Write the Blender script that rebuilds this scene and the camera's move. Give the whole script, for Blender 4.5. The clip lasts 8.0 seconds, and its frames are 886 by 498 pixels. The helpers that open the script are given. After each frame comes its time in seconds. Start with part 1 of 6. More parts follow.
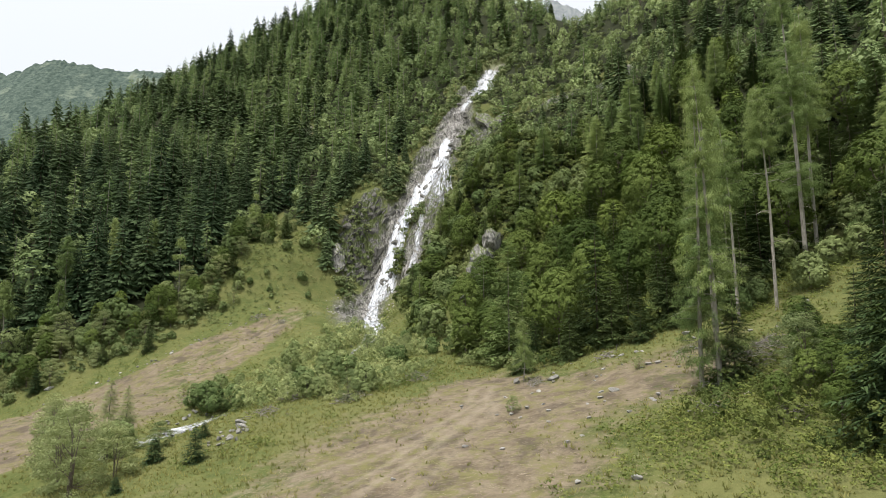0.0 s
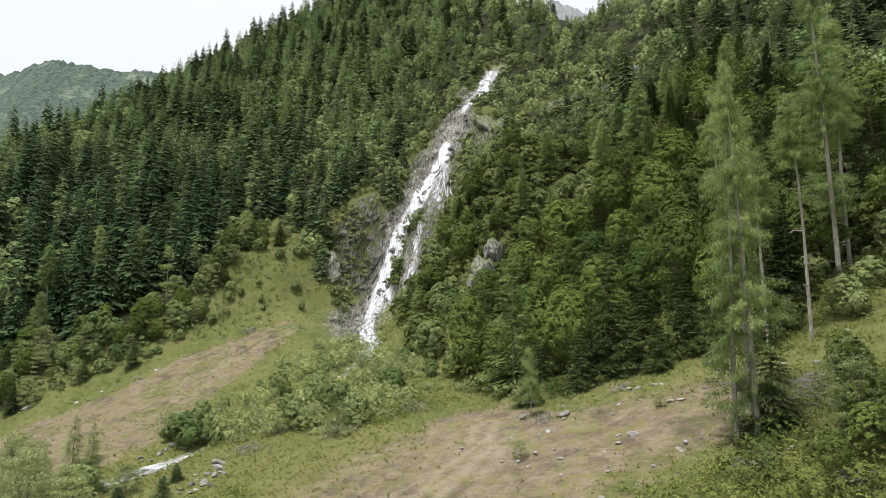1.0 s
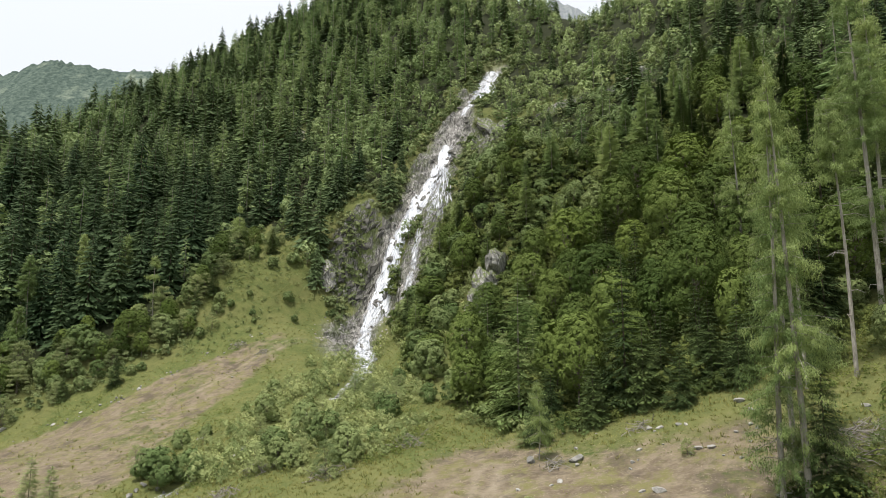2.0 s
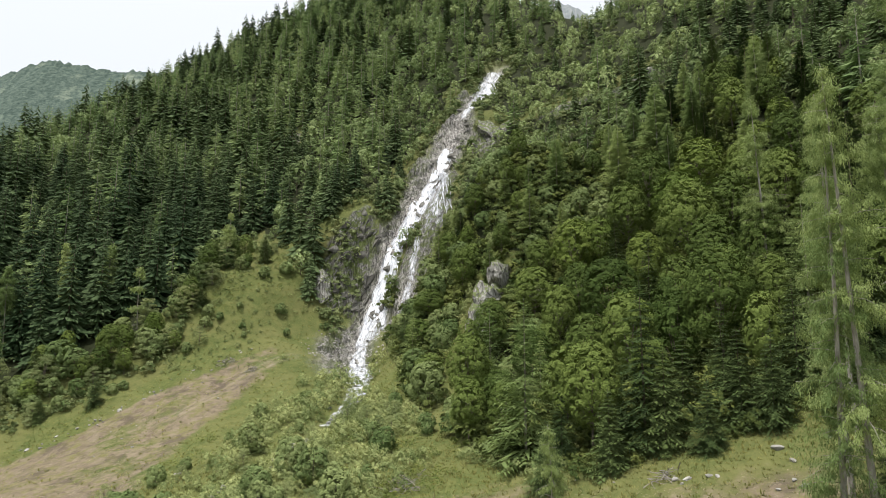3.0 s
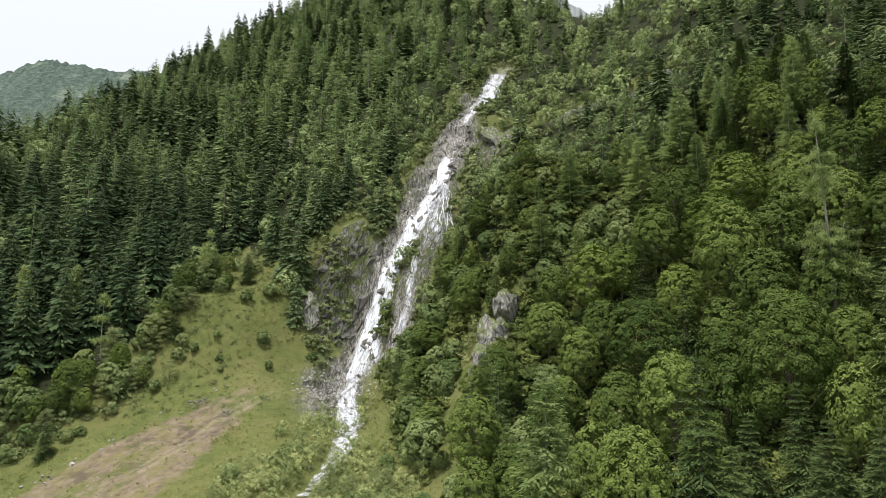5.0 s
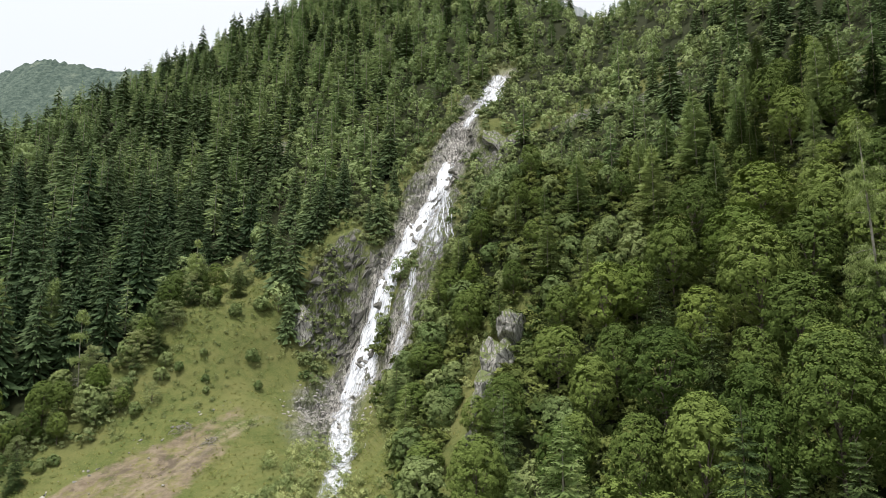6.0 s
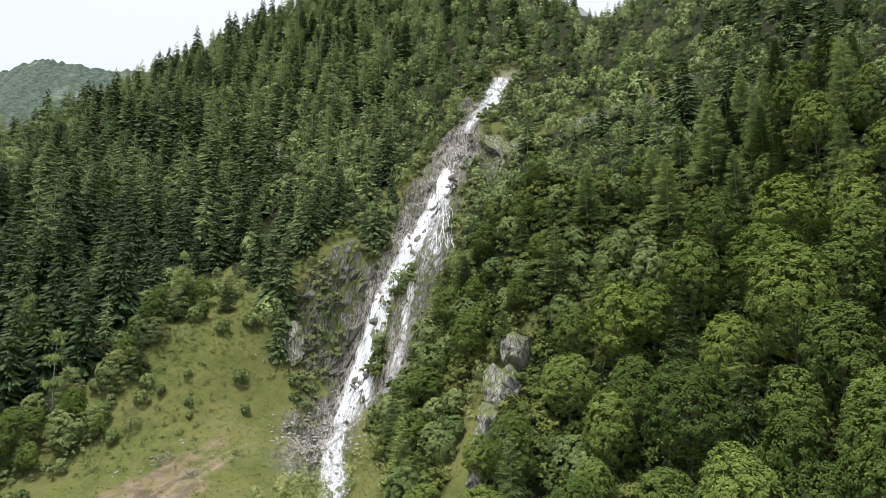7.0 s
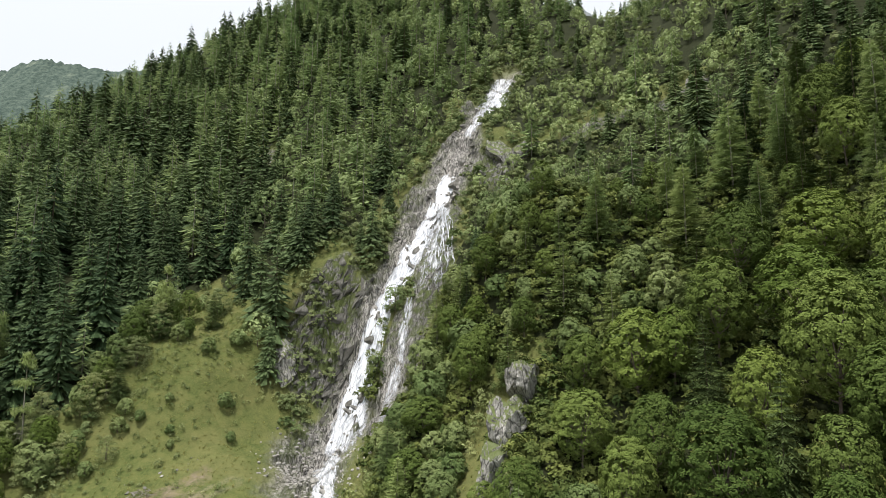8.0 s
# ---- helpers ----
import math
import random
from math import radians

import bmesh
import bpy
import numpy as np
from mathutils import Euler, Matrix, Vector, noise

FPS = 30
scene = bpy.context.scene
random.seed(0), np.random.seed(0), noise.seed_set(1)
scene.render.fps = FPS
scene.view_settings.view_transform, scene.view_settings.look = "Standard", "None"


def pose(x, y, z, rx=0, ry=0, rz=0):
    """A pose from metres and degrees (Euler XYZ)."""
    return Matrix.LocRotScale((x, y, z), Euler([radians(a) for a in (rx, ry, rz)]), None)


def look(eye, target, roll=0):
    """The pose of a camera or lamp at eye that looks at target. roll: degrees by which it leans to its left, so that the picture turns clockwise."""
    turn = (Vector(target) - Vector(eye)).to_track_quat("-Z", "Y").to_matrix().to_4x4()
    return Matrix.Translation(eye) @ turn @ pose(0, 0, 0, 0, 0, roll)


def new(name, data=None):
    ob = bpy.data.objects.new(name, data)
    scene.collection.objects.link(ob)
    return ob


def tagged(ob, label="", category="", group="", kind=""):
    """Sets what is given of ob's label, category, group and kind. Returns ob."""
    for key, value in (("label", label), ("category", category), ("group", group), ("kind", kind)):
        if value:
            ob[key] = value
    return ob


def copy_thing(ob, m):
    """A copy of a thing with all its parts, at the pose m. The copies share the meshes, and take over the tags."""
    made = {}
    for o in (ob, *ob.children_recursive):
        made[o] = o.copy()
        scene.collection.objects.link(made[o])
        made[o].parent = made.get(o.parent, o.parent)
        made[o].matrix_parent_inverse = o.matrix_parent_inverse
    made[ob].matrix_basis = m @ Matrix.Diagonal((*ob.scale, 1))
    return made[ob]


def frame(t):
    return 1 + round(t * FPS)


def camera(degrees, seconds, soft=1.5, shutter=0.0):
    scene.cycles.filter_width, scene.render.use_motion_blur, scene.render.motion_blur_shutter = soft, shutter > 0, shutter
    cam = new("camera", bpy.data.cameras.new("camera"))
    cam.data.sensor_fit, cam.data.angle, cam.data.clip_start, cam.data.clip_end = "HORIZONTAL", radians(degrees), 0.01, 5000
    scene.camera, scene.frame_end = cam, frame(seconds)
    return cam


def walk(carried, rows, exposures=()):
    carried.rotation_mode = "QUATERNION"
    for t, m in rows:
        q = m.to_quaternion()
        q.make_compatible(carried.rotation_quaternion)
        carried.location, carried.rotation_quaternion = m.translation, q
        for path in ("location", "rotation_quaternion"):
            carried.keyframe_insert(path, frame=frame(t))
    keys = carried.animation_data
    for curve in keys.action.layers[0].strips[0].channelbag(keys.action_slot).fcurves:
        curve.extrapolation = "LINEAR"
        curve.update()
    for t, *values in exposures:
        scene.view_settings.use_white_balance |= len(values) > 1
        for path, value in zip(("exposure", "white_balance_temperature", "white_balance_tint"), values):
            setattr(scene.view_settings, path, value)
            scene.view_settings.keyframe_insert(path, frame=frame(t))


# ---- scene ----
cam = camera(71.4, 8.0, 0.7)
METRES, EYE, TILT, LEAN, TURN = 60.0, 12.0, 8.0, 0.0, 0.0
ROWS = [
    (0.0, 0.0, 0.0, 0.0, 0.0, 0.0, -0.0),
    (0.5, 0.0011, 0.0552, 0.0193, 0.0, -0.01, 0.01),
    (1.0, 0.0027, 0.1112, 0.0385, 0.01, -0.0, 0.0),
    (1.5, 0.0042, 0.1681, 0.0571, 0.03, -0.01, 0.01),
    (3.0, 0.0073, 0.3398, 0.1137, 0.02, 0.01, 0.03),
    (3.5, 0.0075, 0.3981, 0.1332, 0.02, 0.0, 0.01),
    (4.0, 0.0078, 0.4576, 0.1534, 0.03, 0.0, -0.0),
    (4.5, 0.0077, 0.5172, 0.1736, 0.03, -0.01, -0.02),
    (6.0, 0.0067, 0.6987, 0.2375, 0.02, -0.05, -0.07),
    (6.5, 0.0064, 0.7602, 0.2597, 0.01, -0.05, -0.08),
    (7.0, 0.0062, 0.8214, 0.282, -0.01, -0.06, -0.1),
    (7.5, 0.0062, 0.8829, 0.3041, -0.01, -0.05, -0.13),
    (8.0, 0.0068, 0.9449, 0.3268, -0.01, -0.05, -0.13),
]
walk(cam, [(t, pose(0, 0, EYE, TILT, LEAN, TURN) @ pose(METRES * x, METRES * y, METRES * z, 90 + pitch, roll, yaw)) for t, x, y, z, yaw, pitch, roll in ROWS])

# ---- daylight: bright overcast ----
world = bpy.data.worlds.new("overcast_sky")
scene.world = world
world.use_nodes = True
wt = world.node_tree
wt.nodes.clear()
SUN_UP, SUN_ROUND = 75.0, 240.0          # degrees above the horizon, and compass turn
sky = wt.nodes.new("ShaderNodeTexSky")
sky.sky_type, sky.sun_disc = "NISHITA", False
sky.sun_elevation, sky.sun_rotation = radians(SUN_UP), radians(SUN_ROUND)
sky.air_density, sky.dust_density = 1.0, 4.0
sky_bg = wt.nodes.new("ShaderNodeBackground")
sky_bg.inputs["Strength"].default_value = 0.05
wt.links.new(sky.outputs[0], sky_bg.inputs["Color"])
cloud_bg = wt.nodes.new("ShaderNodeBackground")
cloud_bg.inputs["Color"].default_value = (0.97, 0.985, 0.98, 1)
sky_way = wt.nodes.new("ShaderNodeTexCoord")
sky_split = wt.nodes.new("ShaderNodeSeparateXYZ")
sky_rise = wt.nodes.new("ShaderNodeMapRange")
for key, value in (("From Min", -0.1), ("From Max", 1.0), ("To Min", 0.70), ("To Max", 1.05)):
    sky_rise.inputs[key].default_value = value
wt.links.new(sky_way.outputs["Generated"], sky_split.inputs[0])
wt.links.new(sky_split.outputs["Z"], sky_rise.inputs["Value"])
wt.links.new(sky_rise.outputs[0], cloud_bg.inputs["Strength"])
sky_add = wt.nodes.new("ShaderNodeAddShader")
sky_out = wt.nodes.new("ShaderNodeOutputWorld")
wt.links.new(sky_bg.outputs[0], sky_add.inputs[0])
wt.links.new(cloud_bg.outputs[0], sky_add.inputs[1])
wt.links.new(sky_add.outputs[0], sky_out.inputs["Surface"])

sun = new("sun", bpy.data.lights.new("sun", "SUN"))
sun.data.energy, sun.data.angle, sun.data.color = 5.0, radians(8), (1.0, 0.955, 0.885)
az = radians(SUN_ROUND)
sun.matrix_world = look((0, 0, 200), Vector((0, 0, 200)) - Vector((math.sin(az) * math.cos(radians(SUN_UP)), math.cos(az) * math.cos(radians(SUN_UP)), math.sin(radians(SUN_UP)))))

# ---- noise and terrain, as functions of the plan ----
rng = np.random.default_rng(7)


def lattice(i, j, seed=0):
    """A repeatable random number between 0 and 1 for each whole-numbered place."""
    h = (i.astype(np.int64) * 374761393 + j.astype(np.int64) * 668265263 + seed * 974634777) & 0xFFFFFFFF
    h = ((h ^ (h >> 13)) * 1274126177) & 0xFFFFFFFF
    return ((h ^ (h >> 16)) & 0xFFFFFF) / float(0xFFFFFF)


def vnoise(x, y, size, seed=0):
    x, y = np.asarray(x, float) / size, np.asarray(y, float) / size
    i, j = np.floor(x), np.floor(y)
    u, v = x - i, y - j
    u, v = u * u * (3 - 2 * u), v * v * (3 - 2 * v)
    a, b = lattice(i, j, seed), lattice(i + 1, j, seed)
    c, d = lattice(i, j + 1, seed), lattice(i + 1, j + 1, seed)
    return (a * (1 - u) + b * u) * (1 - v) + (c * (1 - u) + d * u) * v


def fbm(x, y, size, seed=0, octaves=4):
    total, amp, norm = 0.0, 1.0, 0.0
    for k in range(octaves):
        total = total + amp * (vnoise(x, y, size / 2 ** k, seed + 31 * k) - 0.5)
        norm += amp
        amp *= 0.55
    return total / norm * 2


def bump(x, y, cx, cy, rx, ry=None):
    return np.exp(-((x - cx) / rx) ** 2 - ((y - cy) / (ry or rx)) ** 2)


def step(a, b, v):
    s = np.clip((v - a) / (b - a), 0, 1)
    return s * s * (3 - 2 * s)


def polyline(x, y, pts):
    """Distance from each place to a line of corners, and how far along it (0 to 1)."""
    best, along = np.full(np.shape(x), 1e9), np.zeros(np.shape(x))
    lengths = [math.dist(p, q) for p, q in zip(pts, pts[1:])]
    done, total = 0.0, sum(lengths)
    for (p, q), length in zip(zip(pts, pts[1:]), lengths):
        s = np.clip(((x - p[0]) * (q[0] - p[0]) + (y - p[1]) * (q[1] - p[1])) / length ** 2, 0, 1)
        d = np.hypot(x - p[0] - s * (q[0] - p[0]), y - p[1] - s * (q[1] - p[1]))
        along = np.where(d < best, (done + s * length) / total, along)
        best = np.minimum(best, d)
        done += length
    return best, along


# the fall's way down, the brook's way on, and the vehicle track
FALL = [(26.0, 252.0), (20.7, 241.5), (15.0, 231.0), (10.0, 222.0), (6.6, 217.5), (4.5, 210.5), (2.9, 205.5), (-0.3, 198.0), (-3.8, 194.0), (-6.3, 189.5), (-10.0, 182.8), (-13.5, 178.5), (-15.8, 174.0), (-17.8, 170.0), (-19.2, 166.5), (-20.5, 162.0)]
BROOK = [(-20.5, 162.0), (-18.5, 152.0), (-14.5, 138.0), (-18.0, 112.0), (-27.0, 90.0), (-32.0, 76.0), (-42.0, 60.0), (-60.0, 40.0), (-90.0, 10.0)]
VEIL = [(0.5, 197.0), (0.8, 186.0), (-0.2, 176.0), (-4.5, 168.0), (-8.8, 158.0)]
CLEFT = [(10.5, 145.0), (5.0, 138.0), (2.5, 126.0), (0.5, 110.0), (-1.5, 98.0)]
RIB = [(11.8, 140.0), (9.0, 132.0), (6.4, 124.0)]
FOREST_LEFT = [(-260.0, 60.0), (-120.0, 122.0), (-86.0, 136.0), (-58.0, 149.0), (-56.0, 165.0), (-51.0, 177.0), (-44.0, 192.0)]

PLANES = [(8.68, 14.09, 13.96), (-5.56, 65.11, 19.23), (-15.84, -4.54, 63.47), (-7.78, 62.07, 76.0), (-32.27, 44.56, 102.74), (-57.0, 10.0, 100.0)]


def smooth_max(parts, t):
    top = np.max(parts, axis=0)
    return top + t * np.log(np.sum(np.exp((np.array(parts) - top) / t), axis=0))


def hills(x, y):
    """The valley's large form."""
    xs = np.clip(x, -420, 260)
    z = smooth_max([a + b * xs / 100 + c * (np.clip(y, -200, 520) - 100) / 100 for a, b, c in PLANES], 5.0)
    west = 79 + 0.663 * (x + 180) + 0.556 * (y - 240)
    notch = 149 + 0.2 * (y - 253) + 0.6 * np.maximum(x - 63, 0) + 1.5 * np.maximum(54 - x, 0)
    back = 246 - 0.5 * (y - 385) + 0.10 * (x + 100)
    east = 175 + 0.1 * (y - 200) - 0.2 * (x - 250)
    z = -smooth_max([-z, -west, -notch, -back, -east], 5.0)
    z = z - 11.5 * bump(x, y, -20, 164, 17, 11) - 5.5 * bump(x, y, -18, 146, 10, 10) + 12 * bump(x, y, 18, 163, 13, 12) + 8 * bump(x, y, -27, 198, 13, 14) - 5 * bump(x, y, -24, 173, 9, 6) + 4 * bump(x, y, -26, 186, 10, 6) + 6 * bump(x, y, 8, 124, 7, 10) + 5 * bump(x, y, 10, 213, 9, 9)
    z = z - 9 * bump(x, y, -92, 124, 34, 26) + 5 * bump(x, y, -52, 172, 14, 12)
    return np.maximum(z, -14 + 0.02 * np.abs(x))


def rockiness(x, y):
    """How far the ground is bare rock, 0 to 1."""
    d, s = polyline(x, y, FALL)
    wide = 3.3 + 3.6 * bump(s, 0 * s, 0.54, 0, 0.13, 1) + 3.5 * step(0.85, 1.0, s)
    wobble = 3 * fbm(x, y, 9, 5)
    r = (1 - step(wide - 1.5, wide + 2.5, d + wobble)) * (1 - step(241, 246, y))
    for cx, cy, rx, ry, seed in ((-23, 177.5, 10.5, 9.5, 8), (-1.5, 181, 5.5, 9, 17), (-5.5, 199.5, 7.0, 9.0, 20), (0.5, 208, 4.0, 5.0, 21), (9.5, 229, 4.5, 9.0, 22), (-8, 167, 3.4, 8, 18), (-9.5, 157.5, 3.2, 6, 23), (-4.0, 171, 4.0, 6.5, 24), (13, 198, 6.5, 10, 9), (21, 186, 4, 3, 10), (6.4, 124, 2.2, 4, 11), (9, 132, 2.2, 5, 14), (11.5, 139, 2.2, 4, 19), (56, 191, 9, 5, 12), (38, 196, 10, 5, 15), (-58, 246, 4, 9, 13), (78, 150, 5, 5, 16)):
        r = np.maximum(r, step(0.02, 0.2, bump(x, y, cx, cy, rx, ry) - 0.45 - 0.4 * fbm(x, y, 6, seed)))
    r = np.maximum(r, 1 - step(2.0, 4.4, polyline(x, y, VEIL)[0] + 0.8 * wobble))
    r = np.maximum(r, 0.8 * (1 - step(4, 9, np.hypot(x + 21, (y - 153) * 0.7) + wobble)))
    return np.clip(r, 0, 1)


def blocks(x, y, z):
    """Broken, slanting beds of rock: steps of different sizes."""
    out = 0.0
    for k, (size, amp) in enumerate(((5.6, 2.3), (2.4, 1.3), (1.05, 0.6))):
        u = (x * 0.86 + z * 0.5) / size + 0.35 * fbm(x, y, size * 2, 40 + k, 2)
        v = (z * 0.86 - x * 0.5) / (size * 2.2) + y / (size * 3)
        i, j = np.floor(u), np.floor(v)
        fu = u - i
        out = out + amp * (lattice(i, j, 70 + k) - 0.5 + 0.5 * (fu - 0.5) * (lattice(i, j, 90 + k) - 0.3))
    return out


def ground_z(x, y):
    x, y = np.asarray(x, float), np.asarray(y, float)
    z = hills(x, y)
    rough = step(60, 160, y + 0.4 * np.abs(x))
    z = z + rough * (3.0 * fbm(x, y, 42, 1) + 1.2 * fbm(x, y, 13, 2)) + 0.5 * fbm(x, y, 11, 3) + 0.12 * fbm(x, y, 2.5, 4)
    d, s = polyline(x, y, FALL)
    z = z - 2.6 * np.exp(-(d / 5.5) ** 2)
    d, s = polyline(x, y, BROOK)
    z = z - 1.0 * np.exp(-(d / 3.0) ** 2)
    r = rockiness(x, y)
    return z + r * blocks(x, y, z)


# ---- materials ----
def material(name, rough=0.9):
    m = bpy.data.materials.new(name)
    m.use_nodes = True
    b = m.node_tree.nodes["Principled BSDF"]
    b.inputs["Roughness"].default_value = rough
    b.inputs["Specular IOR Level"].default_value = 0.12
    return m, m.node_tree, b


def link(t, a, b):
    t.links.new(a, b)


def ramp(t, value, *stops):
    n = t.nodes.new("ShaderNodeValToRGB")
    e = n.color_ramp.elements
    while len(e) < len(stops):
        e.new(0.5)
    for el, (p, c) in zip(e, stops):
        el.position, el.color = p, (*c, 1)
    link(t, value, n.inputs[0])
    return n.outputs[0]


def noise_node(t, scale, detail=4, rough=0.6, stretch=None):
    n = t.nodes.new("ShaderNodeTexNoise")
    n.inputs["Scale"].default_value, n.inputs["Detail"].default_value, n.inputs["Roughness"].default_value = scale, detail, rough
    c = t.nodes.new("ShaderNodeTexCoord")
    if stretch:
        mp = t.nodes.new("ShaderNodeMapping")
        mp.inputs["Scale"].default_value = stretch
        mp.inputs["Rotation"].default_value = (0, 0.5, 0)
        link(t, c.outputs["Object"], mp.inputs[0])
        link(t, mp.outputs[0], n.inputs["Vector"])
    else:
        link(t, c.outputs["Object"], n.inputs["Vector"])
    return n.outputs["Fac"]


def mix(t, fac, a, b, mode="MIX"):
    n = t.nodes.new("ShaderNodeMix")
    n.data_type, n.blend_type = "RGBA", mode
    for sock, v in ((n.inputs[0], fac), (n.inputs[6], a), (n.inputs[7], b)):
        if isinstance(v, (int, float)):
            sock.default_value = v
        elif isinstance(v, tuple):
            sock.default_value = (*v, 1)
        else:
            link(t, v, sock)
    return n.outputs[2]


def math_node(t, op, a, b):
    n = t.nodes.new("ShaderNodeMath")
    n.operation = op
    for sock, v in ((n.inputs[0], a), (n.inputs[1], b)):
        if isinstance(v, (int, float)):
            sock.default_value = v
        else:
            link(t, v, sock)
    return n.outputs[0]


def crack_lines(t, scale, stretch):
    """Dark joints between slanting slabs."""
    v = t.nodes.new("ShaderNodeTexVoronoi")
    v.feature = "DISTANCE_TO_EDGE"
    v.inputs["Scale"].default_value = scale
    c, mp = t.nodes.new("ShaderNodeTexCoord"), t.nodes.new("ShaderNodeMapping")
    mp.inputs["Scale"].default_value, mp.inputs["Rotation"].default_value = stretch, (0.15, 0.55, 0.3)
    n = t.nodes.new("ShaderNodeTexNoise")
    n.inputs["Scale"].default_value = 0.8
    add = t.nodes.new("ShaderNodeMixRGB")
    add.blend_type = "ADD"
    add.inputs[0].default_value = 2.5
    link(t, c.outputs["Object"], n.inputs["Vector"])
    link(t, c.outputs["Object"], add.inputs[1])
    link(t, n.outputs["Color"], add.inputs[2])
    link(t, add.outputs[0], mp.inputs[0])
    link(t, mp.outputs[0], v.inputs["Vector"])
    return v.outputs["Distance"]


def bump_node(t, b, height, strength, distance):
    n = t.nodes.new("ShaderNodeBump")
    n.inputs["Strength"].default_value, n.inputs["Distance"].default_value = strength, distance
    link(t, height, n.inputs["Height"])
    link(t, n.outputs[0], b.inputs["Normal"])


def foliage(name, dark, light, own=True, through_light=0.10):
    """Leaves: dark and light ends of the colour; own: an object for each tree, else a tint stored with each tree of a joined wood."""
    m, t, b = material(name, 0.75)
    geo = t.nodes.new("ShaderNodeNewGeometry")
    if own:
        info = t.nodes.new("ShaderNodeObjectInfo")
        tint = info.outputs["Random"]
    else:
        at = t.nodes.new("ShaderNodeAttribute")
        at.attribute_name = "tint"
        tint = at.outputs["Fac"]
    f = math_node(t, "ADD", math_node(t, "MULTIPLY", geo.outputs["Random Per Island"], 0.26), math_node(t, "MULTIPLY", tint, 0.74))
    col = ramp(t, f, (0.08, dark), (0.92, light))
    warm = mix(t, math_node(t, "MULTIPLY", tint, 0.12), col, (light[0] * 1.15, light[1] * 1.0, light[2] * 0.75))
    link(t, warm, b.inputs["Base Color"])
    tr = t.nodes.new("ShaderNodeBsdfTranslucent")
    link(t, warm, tr.inputs["Color"])
    mx = t.nodes.new("ShaderNodeMixShader")
    mx.inputs[0].default_value = through_light
    link(t, b.outputs[0], mx.inputs[1])
    link(t, tr.outputs[0], mx.inputs[2])
    link(t, mx.outputs[0], t.nodes["Material Output"].inputs["Surface"])
    return m


def bark_material(name, dark, light):
    m, t, b = material(name, 0.9)
    n = noise_node(t, 6, 5, 0.7, (1, 1, 0.25))
    link(t, ramp(t, n, (0.3, dark), (0.7, light)), b.inputs["Base Color"])
    bump_node(t, b, n, 0.6, 0.03)
    return m


SPRUCE = foliage("spruce_needles", (0.026, 0.052, 0.018), (0.120, 0.166, 0.056))
LARCH = foliage("larch_needles", (0.165, 0.235, 0.085), (0.31, 0.38, 0.15), True, 0.45)
LEAF = foliage("broad_leaves", (0.045, 0.077, 0.015), (0.148, 0.200, 0.050))
MAPLE = foliage("maple_leaves", (0.066, 0.108, 0.018), (0.152, 0.205, 0.046))
SHRUB = foliage("shrub_leaves", (0.09, 0.14, 0.045), (0.22, 0.27, 0.11))
# far woods: bluer leaves, the broad ones much paler, with distance haze in the colour
SPRUCE_WOOD = foliage("spruce_needles_hazed", (0.030, 0.058, 0.024), (0.125, 0.178, 0.076), False)
LARCH_WOOD = foliage("larch_needles_hazed", (0.135, 0.205, 0.078), (0.27, 0.345, 0.155), False, 0.3)
LEAF_WOOD = foliage("broad_leaves_hazed", (0.11, 0.165, 0.06), (0.33, 0.41, 0.185), False)
SHRUB_WOOD = foliage("shrub_leaves_low", (0.08, 0.122, 0.042), (0.225, 0.262, 0.12), False)
THICKET = foliage("thicket_leaves", (0.15, 0.20, 0.075), (0.375, 0.415, 0.185), False, 0.25)
FERN_SHADE = foliage("bank_leaves_and_shade", (0.045, 0.075, 0.02), (0.15, 0.178, 0.05), False)
HERB = foliage("meadow_herbs", (0.085, 0.125, 0.028), (0.205, 0.23, 0.065), False)
GRASS = foliage("grass_blades", (0.13, 0.15, 0.045), (0.30, 0.29, 0.11), False, 0.45)
DRY = foliage("dry_stalks", (0.16, 0.13, 0.09), (0.36, 0.315, 0.24), False, 0.05)
DEADWOOD = bark_material("weathered_wood", (0.13, 0.118, 0.105), (0.33, 0.31, 0.285))
BARK = bark_material("bark", (0.07, 0.055, 0.045), (0.20, 0.17, 0.14))
PALE_BARK = bark_material("pale_bark", (0.15, 0.135, 0.115), (0.42, 0.395, 0.35))


